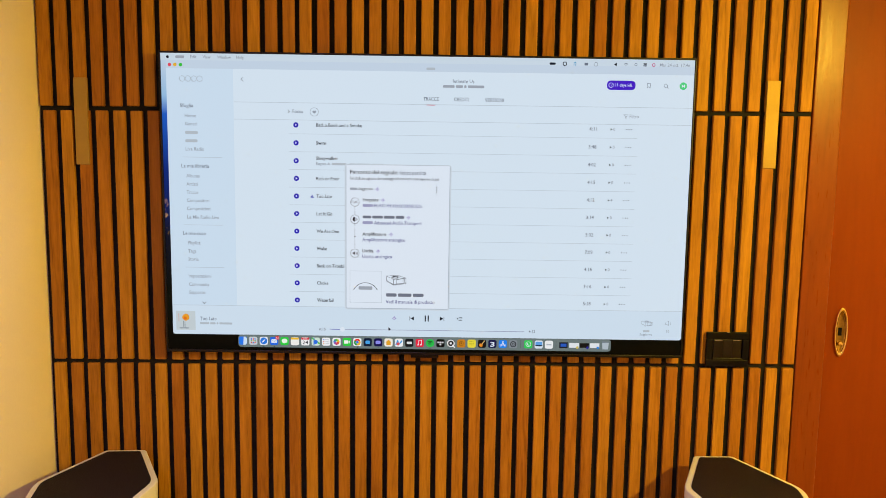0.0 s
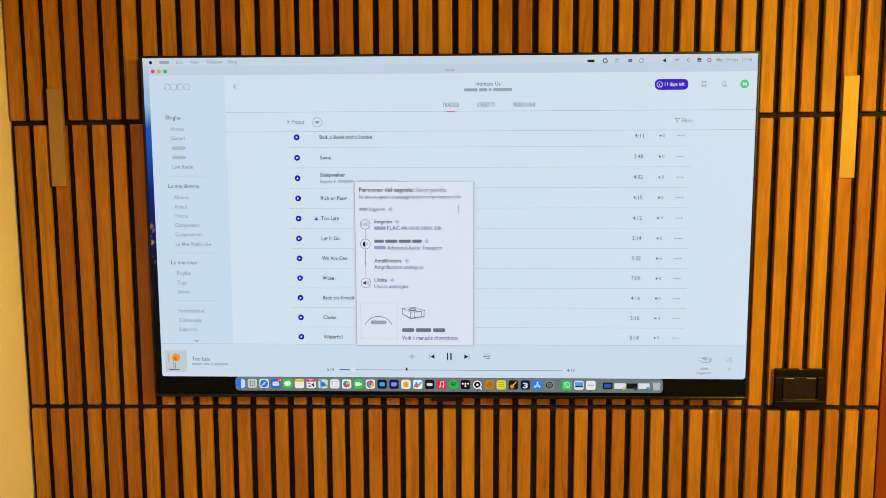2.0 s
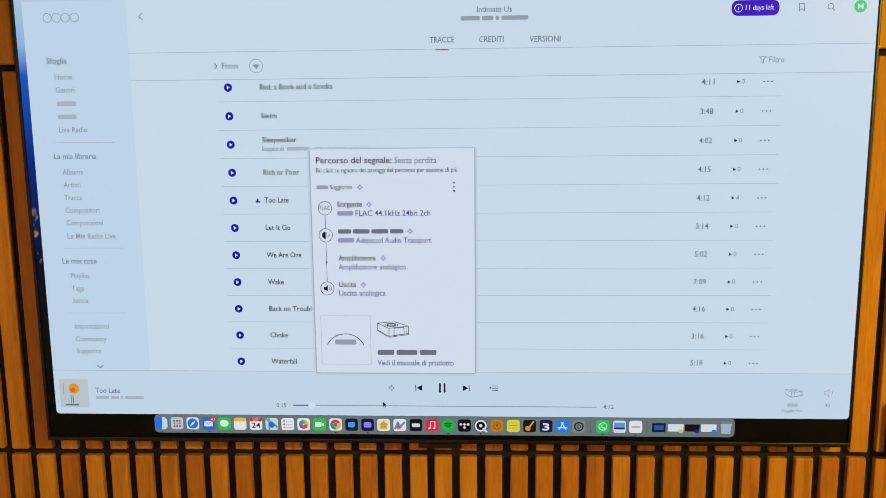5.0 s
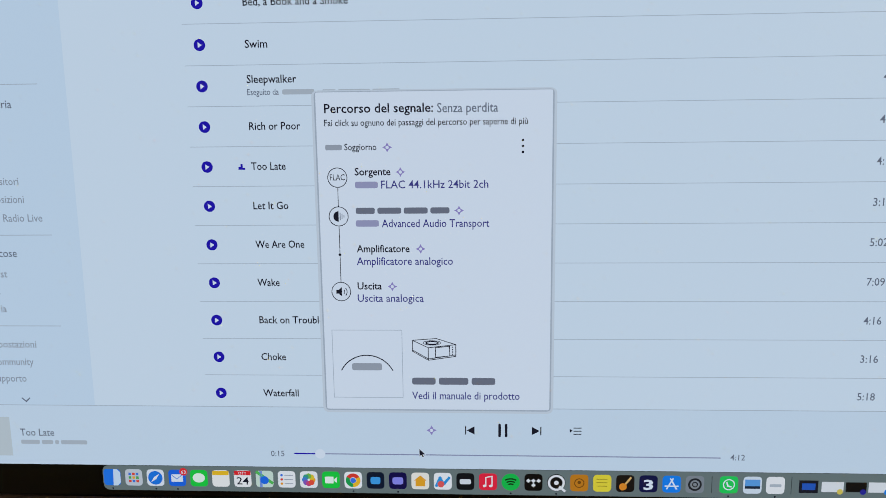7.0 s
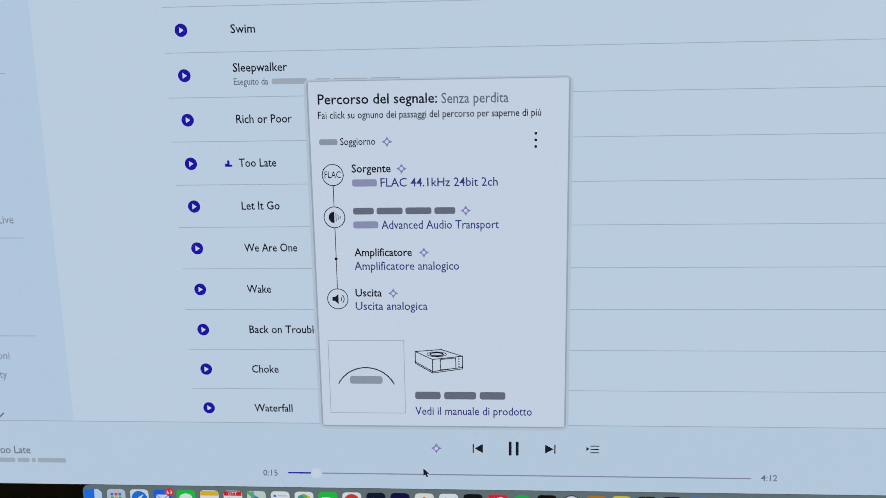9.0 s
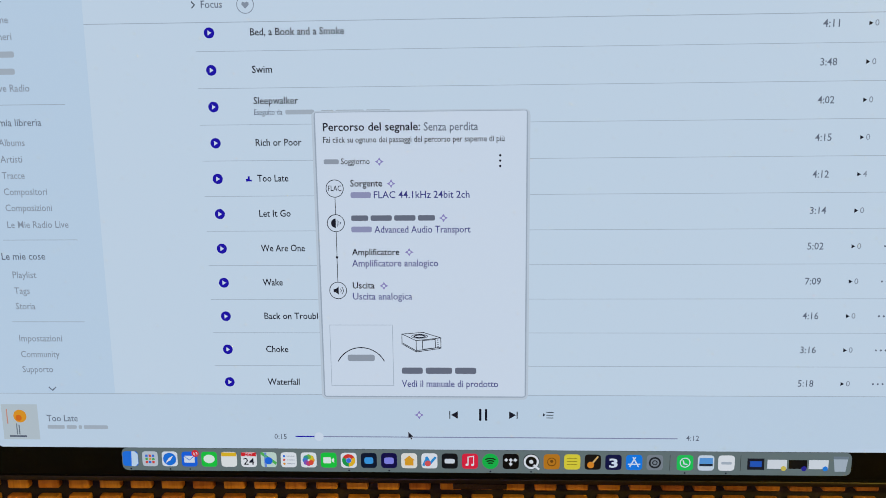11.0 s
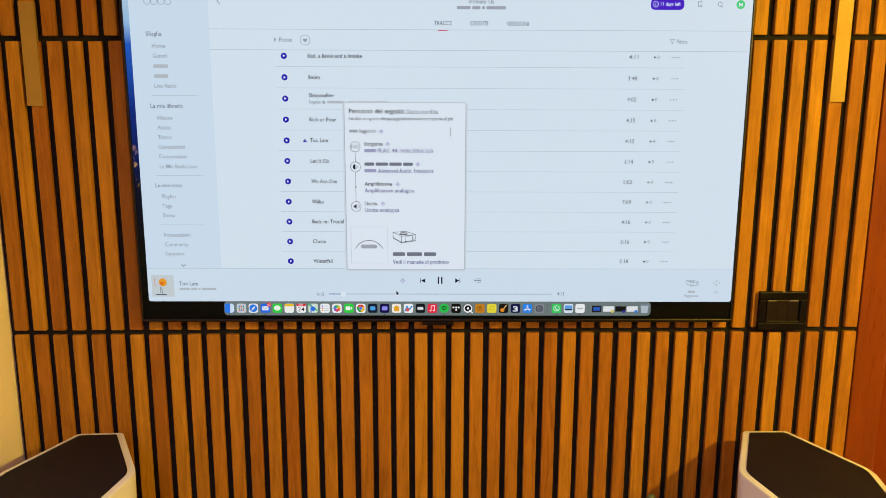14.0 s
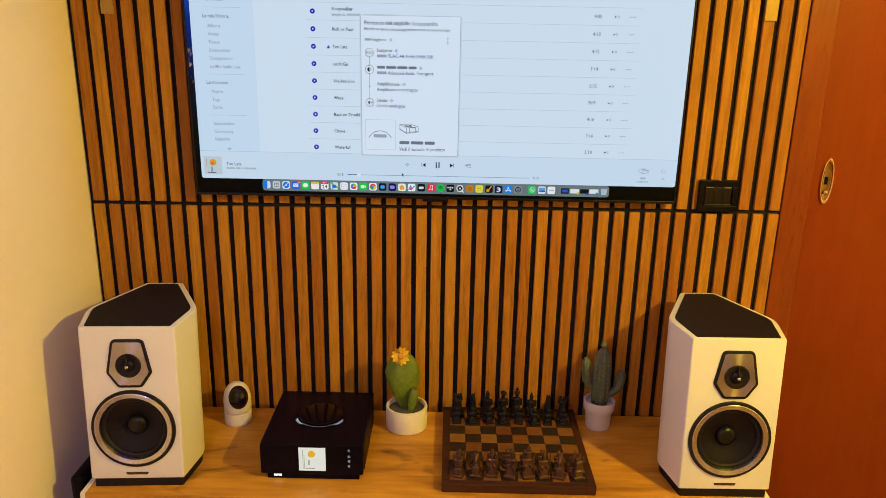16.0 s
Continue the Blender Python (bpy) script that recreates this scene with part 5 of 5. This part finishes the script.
def ribbed(points, radii, ribs=9, depth=0.16, rings=5):
    """A fluted column along a line, with a rounded tip."""
    bm = bmesh.new()
    pts = [Vector(p) for p in points]
    loops, k = [], ribs * rings
    for i, p in enumerate(pts):
        d = (pts[min(i + 1, len(pts) - 1)] - pts[max(i - 1, 0)]).normalized()
        q = d.to_track_quat("Z", "Y")
        loop = []
        for s in range(k):
            a = 2 * math.pi * s / k
            r = radii[i] * (1 - depth * (0.5 + 0.5 * math.cos(ribs * a)) ** 2)
            loop.append(bm.verts.new(p + q @ Vector((r * math.cos(a), r * math.sin(a), 0))))
        loops.append(loop)
    for a, b in zip(loops, loops[1:]):
        for s in range(k):
            t = (s + 1) % k
            bm.faces.new((a[s], a[t], b[t], b[s]))
    bm.faces.new(list(reversed(loops[0])))
    bm.faces.new(loops[-1])
    bmesh.ops.recalc_face_normals(bm, faces=bm.faces[:])
    return bm


Z0c = 0.062
col = [(0, 0, Z0c + 0.158 * f) for f in (0, 0.15, 0.35, 0.6, 0.78, 0.88, 0.94, 0.98, 1.0)]
part("column", ribbed(col, [0.0205, 0.0225, 0.0245, 0.0240, 0.0215, 0.0180, 0.0135, 0.0085, 0.003]), M_GLAZE, pot2, smooth=True)
bm = bmesh.new()
bmesh.ops.create_icosphere(bm, subdivisions=2, radius=0.0085)
for v in bm.verts:
    v.co *= 1 + 0.10 * math.cos(7 * math.atan2(v.co.y, v.co.x))
bmesh.ops.translate(bm, vec=(0, 0, Z0c + 0.166), verts=bm.verts[:])
part("tip", bm, M_GLAZE, pot2, smooth=True)
armL = [(-0.012, 0, 0.112), (-0.028, 0, 0.118), (-0.038, -0.001, 0.134), (-0.041, -0.002, 0.160), (-0.0425, -0.002, 0.186), (-0.0425, -0.002, 0.192), (-0.0425, -0.002, 0.195)]
part("arm", ribbed(armL, [0.009, 0.0105, 0.0118, 0.0122, 0.0108, 0.0070, 0.002], 7, 0.14, 4), M_GLAZE, pot2, smooth=True)
armR = [(0.012, 0, 0.092), (0.030, 0.002, 0.096), (0.044, 0.004, 0.108), (0.050, 0.006, 0.128), (0.052, 0.007, 0.148), (0.052, 0.007, 0.154), (0.052, 0.007, 0.157)]
part("arm", ribbed(armR, [0.0085, 0.0100, 0.0115, 0.0120, 0.0105, 0.0068, 0.002], 7, 0.14, 4), M_GLAZE, pot2, smooth=True)

M_SPINE = surface("pale_green_glaze", (0.36, 0.36, 0.24), 0.5, vary=0.2, scale=60, bump=0.05)
spots = bmesh.new()
for i in range(9):
    a = 2 * math.pi * (i + 0.5) / 9
    for j in range(12):
        f = 0.06 + 0.076 * j
        r = 0.0242 if f < 0.6 else 0.0242 - 0.020 * (f - 0.6)
        own = bmesh.new()
        bmesh.ops.create_icosphere(own, subdivisions=1, radius=0.0012)
        if f < 0.86:
            merge(spots, own, pose((r - 0.0004) * math.cos(a), (r - 0.0004) * math.sin(a), Z0c + 0.158 * f))
        else:
            own.free()
part("spines", spots, M_SPINE, pot2, "pale spine dots along the ribs")
for o in pot2.children:
    o.data.transform(Matrix.Scale(1.07, 4))

# ---------------- chess set ----------------
M_BOARD = wood("dark_red_board_wood", (0.030, 0.010, 0.006), (0.060, 0.020, 0.011), "X", per_object=False, rough=0.42, scale=8)
M_SQ_D = wood("dark_square_wood", (0.014, 0.008, 0.006), (0.030, 0.018, 0.013), "X", rough=0.5, scale=10, spread=0.3)
M_SQ_L = wood("light_square_wood", (0.12, 0.046, 0.009), (0.23, 0.098, 0.020), "X", rough=0.48, scale=10, spread=0.5)
M_PC_D = surface("dark_carved_stone", (0.0060, 0.0042, 0.0100), 0.62, spec=0.25, vary=0.3, scale=90, bump=0.15)
M_PC_B = surface("brown_carved_wood", (0.050, 0.015, 0.005), 0.50, vary=0.3, scale=90, bump=0.15)
BX0, BX1, BY0, BY1 = 0.0310, 0.3975, 1.4440, 1.8160
board = empty_thing("chess_board", (BX0, BY0, CON_Z), 0, "dark red-brown wooden chess board lying on the console", "chess board")
BW, BD, BH, RIM = BX1 - BX0, BY1 - BY0, 0.0245, 0.0185
part("base", box(0.002, BW - 0.002, 0.002, BD - 0.002, 0.0, BH - 0.003, 0.001), M_BOARD, board)
for x0, x1, y0, y1 in ((0, BW, 0, RIM), (0, BW, BD - RIM, BD), (0, RIM, RIM, BD - RIM), (BW - RIM, BW, RIM, BD - RIM)):
    part("rim", box(x0, x1, y0, y1, 0.003, BH, 0.0018), M_BOARD, board)
SQX, SQY = (BW - 2 * RIM) / 8, (BD - 2 * RIM) / 8
sq = box(-SQX / 2 + 0.0003, SQX / 2 - 0.0003, -SQY / 2 + 0.0003, SQY / 2 - 0.0003, 0.0, 0.003, 0.0004, segments=1)
sq_me = {}
for key, mat in ((0, M_SQ_L), (1, M_SQ_D)):
    sq_me[key] = bpy.data.meshes.new("square")
    sq.to_mesh(sq_me[key])
    sq_me[key].materials.append(mat)
sq.free()
for r in range(8):
    for c in range(8):
        s = new("square", sq_me[(r + c) % 2])
        s.parent = board
        s.location = (RIM + SQX * (c + 0.5), RIM + SQY * (r + 0.5), BH - 0.0032)


def carved_piece(kind, seed):
    """One carved figure: a squared plinth, a robed body cut in facets, arms, a head and its own headgear."""
    h = {"king": 0.080, "queen": 0.076, "bishop": 0.071, "knight": 0.064, "rook": 0.060, "pawn": 0.047}[kind]
    b = 0.0142 if kind != "pawn" else 0.0122
    pick = random.Random(seed)
    bm = box(-b, b, -b, b, 0.0, h * 0.11, 0.0012, segments=1)

    def block(w, d, z0, z1, taper=0.8, x=0.0, y=0.0, turn=0.0):
        """A faceted lump that narrows upwards."""
        own = box(-w, w, -d, d, z0, z1, min(w, d) * 0.35, segments=1)
        for v in own.verts:
            if v.co.z > (z0 + z1) / 2:
                v.co.x *= taper
                v.co.y *= taper
        merge(bm, own, pose(x, y, 0, 0, 0, turn))

    if kind == "rook":
        block(b * 0.80, b * 0.80, h * 0.10, h * 0.40, 0.90)
        block(b * 0.68, b * 0.68, h * 0.38, h * 0.72, 0.95, turn=8)
        block(b * 0.86, b * 0.86, h * 0.70, h * 0.84, 1.05)
        for x in (-1, 1):
            for y in (-1, 1):
                block(b * 0.24, b * 0.24, h * 0.82, h * 0.97, 0.9, x * b * 0.56, y * b * 0.56)
        block(b * 0.34, b * 0.34, h * 0.82, h * 1.02, 0.5)
    elif kind == "knight":
        block(b * 0.62, b * 0.86, h * 0.10, h * 0.46, 0.80)
        tube([(0, b * 0.4, h * 0.36), (0, b * 0.2, h * 0.64), (0, -b * 0.25, h * 0.86), (0, -b * 1.0, h * 0.70)], 0.004, bm=bm, sides=6, radii=[b * 0.66, b * 0.52, b * 0.44, b * 0.24])
        for x in (-1, 1):
            block(b * 0.14, b * 0.14, h * 0.88, h * 1.03, 0.3, x * b * 0.24, 0.0)
            block(b * 0.16, b * 0.18, h * 0.10, h * 0.44, 0.8, x * b * 0.46, -b * 0.62)
        block(b * 0.20, b * 0.42, h * 0.52, h * 0.86, 0.6, 0.0, b * 0.42)
    else:
        block(b * 0.78, b * 0.74, h * 0.10, h * 0.40, 0.78, turn=pick.uniform(-8, 8))
        block(b * 0.66, b * 0.50, h * 0.38, h * 0.66, 1.08)
        block(b * 0.34, b * 0.36, h * 0.66, h * 0.84, 0.9, 0.0, -b * 0.08)
        for x in (-1, 1):
            block(b * 0.22, b * 0.26, h * 0.40, h * 0.65, 1.1, x * b * 0.80, -b * 0.10, x * 10)
            block(b * 0.30, b * 0.20, h * 0.36, h * 0.47, 0.9, x * b * 0.50, -b * 0.62, x * 24)
        tube([(b * 0.86, -b * 0.72, h * 0.08), (b * 0.80, -b * 0.66, h * pick.uniform(0.86, 0.98))], b * 0.12, bm=bm, sides=5)
        if kind == "king":
            block(b * 0.50, b * 0.50, h * 0.82, h * 0.90, 1.15)
            block(b * 0.16, b * 0.16, h * 0.90, h * 1.07, 0.8)
            block(b * 0.34, b * 0.12, h * 0.96, h * 1.01, 1.0)
        elif kind == "queen":
            block(b * 0.44, b * 0.44, h * 0.82, h * 0.95, 1.3)
            block(b * 0.16, b * 0.16, h * 0.94, h * 1.02, 0.6)
        elif kind == "bishop":
            block(b * 0.40, b * 0.40, h * 0.80, h * 1.02, 0.25)
        else:
            block(b * 0.44, b * 0.44, h * 0.82, h * 1.00, 0.45)
    for v in bm.verts:
        k = 0.0018 if v.co.z > h * 0.12 else 0.0004
        q = v.co * 170 + Vector((seed * 3.7, seed * 1.3, 0))
        v.co += Vector((noise.noise(q), noise.noise(q + Vector((9, 0, 0))), 0.5 * noise.noise(q + Vector((0, 9, 0))))) * k
    return bm


def fuse(ob, size=0.0010):
    """Melts the blocks of a carved figure into one skin."""
    skin = ob.modifiers.new("skin", "REMESH")
    skin.mode, skin.voxel_size = "VOXEL", size
    bpy.context.view_layer.update()
    whole = bpy.data.meshes.new_from_object(ob.evaluated_get(bpy.context.evaluated_depsgraph_get()))
    ob.modifiers.remove(skin)
    ob.data = whole
    for f in whole.polygons:
        f.use_smooth = True
    return ob


ORDER = ("rook", "knight", "bishop", "queen", "king", "bishop", "knight", "rook")
rnd = random.Random(5)
for side, mat, tone, r_back, r_pawn in (("dark", M_PC_D, "black", 7, 6), ("brown", M_PC_B, "brown", 0, 1)):
    made = {}
    for row, kinds in ((r_back, ORDER), (r_pawn, ("pawn",) * 8)):
        for c, kind in enumerate(kinds):
            turn = (0 if side == "brown" else 180) + rnd.uniform(-22, 22)
            m = pose(BX0 + RIM + SQX * (c + 0.5) + rnd.uniform(-0.003, 0.003), BY0 + RIM + SQY * (row + 0.5) + rnd.uniform(-0.003, 0.003), CON_Z + BH - 0.0002, 0, 0, turn)
            if kind in made:
                copy_thing(made[kind], m)
            else:
                ob = fuse(part("chess_" + kind, carved_piece(kind, len(made) + (11 if side == "dark" else 0)), mat))
                ob.matrix_world = m
                made[kind] = tagged(ob, "%s carved figure chess %s standing on the board" % (tone, kind), "chess piece", "%s chess pieces" % tone)

# ---------------- unseen fixtures added round the lamps ---
M_LAMPWHITE = surface("white_lamp_metal", (0.78, 0.76, 0.72), 0.4, vary=0.03, scale=20, bump=0.02)
# unseen pendant built round the inferred bulb; its form is made up
pend = empty_thing("pendant_lamp", (LAMP_A[0], LAMP_A[1], 0), 0, "unseen white pendant on a black cord, added round the warm bulb", "ceiling lamp")
part("rose", lathe([(0.05, TOP_Z - 0.03), (0.05, TOP_Z), (0.0, TOP_Z)], 24), M_LAMPWHITE, pend, smooth=False)
part("cord", tube([(0, 0, TOP_Z - 0.03), (0, 0, LAMP_A[2] + 0.13)], 0.004), M_BLACK, pend)
# added shade, its rim set to dim the upper wall
shade = [(0.150, LAMP_A[2] - 0.002), (0.148, LAMP_A[2] + 0.040), (0.110, LAMP_A[2] + 0.085), (0.026, LAMP_A[2] + 0.118), (0.024, LAMP_A[2] + 0.114), (0.106, LAMP_A[2] + 0.081), (0.144, LAMP_A[2] + 0.038), (0.147, LAMP_A[2] - 0.002)]
part("shade", lathe(shade, 40, hollow=True), M_LAMPWHITE, pend, "unseen shallow white shade that keeps light off the upper wall", smooth=True)
part("holder", lathe([(0.0, LAMP_A[2] + 0.14), (0.022, LAMP_A[2] + 0.13), (0.024, LAMP_A[2] + 0.07), (0.0, LAMP_A[2] + 0.07)], 20), M_LAMPWHITE, pend)
# unseen dome and cord, added only to house the fill light
fill_fixture = empty_thing("pendant_lamp", (FILL_LAMP[0], FILL_LAMP[1], 0), 0, "unseen wide white dome added to hold the fill light", "ceiling lamp")
dome = [(0.205, FILL_LAMP[2] - 0.012), (0.200, FILL_LAMP[2] + 0.030), (0.150, FILL_LAMP[2] + 0.090), (0.070, FILL_LAMP[2] + 0.125), (0.0, FILL_LAMP[2] + 0.130), (0.0, FILL_LAMP[2] + 0.124), (0.068, FILL_LAMP[2] + 0.119), (0.146, FILL_LAMP[2] + 0.085), (0.196, FILL_LAMP[2] + 0.028), (0.201, FILL_LAMP[2] - 0.012)]
part("shade", lathe(dome, 40, hollow=True), M_LAMPWHITE, fill_fixture, smooth=True)
part("cord", tube([(0, 0, TOP_Z - 0.03), (0, 0, FILL_LAMP[2] + 0.12)], 0.004), M_BLACK, fill_fixture)
part("rose", lathe([(0.05, TOP_Z - 0.03), (0.05, TOP_Z), (0.0, TOP_Z)], 24), M_LAMPWHITE, fill_fixture)

# ---------------- slats of the north wall ----------------
GAP = 0.0050
SLOPE = 0.0055           # the panels' joints rise a little along the wall
rows_z = [(a + GAP, b - GAP, LOW_PANELS if a < 0.8 else MID_PANELS if a < 1.2 else HIGH_PANELS) for a, b in zip(GROOVES, GROOVES[1:])] + [(GROOVES[-1] + GAP, TOP_Z - 0.008, HIGH_PANELS)]
slat_rnd = random.Random(11)
for z0, z1, panels in rows_z:
    bm = box(0.0, SLAT_W, SLAT_Y, FELT_Y + 0.0005, 0.0, z1 - z0, 0.0022, segments=2)
    me = bpy.data.meshes.new("slat")
    bm.to_mesh(me)
    bm.free()
    me.materials.append(M_SLAT)
    for x0, pitch in panels:
        for i in range(15):
            s = new("slat", me)
            s.parent = wall_north
            x = x0 + pitch * i + slat_rnd.uniform(-0.0005, 0.0005)
            s.location = (x, slat_rnd.uniform(-0.0004, 0.0004), z0 + SLOPE * x + slat_rnd.uniform(-0.0005, 0.0005))
bm = bmesh.new()
for x0, pitch in LOW_PANELS:
    for i in range(15):
        box(x0 + pitch * i, x0 + pitch * i + SLAT_W, SLAT_Y, FELT_Y + 0.0005, 0.0, GROOVES[0] - GAP - 0.005, bm=bm)
part("low_slats", bm, M_SLAT, wall_north)
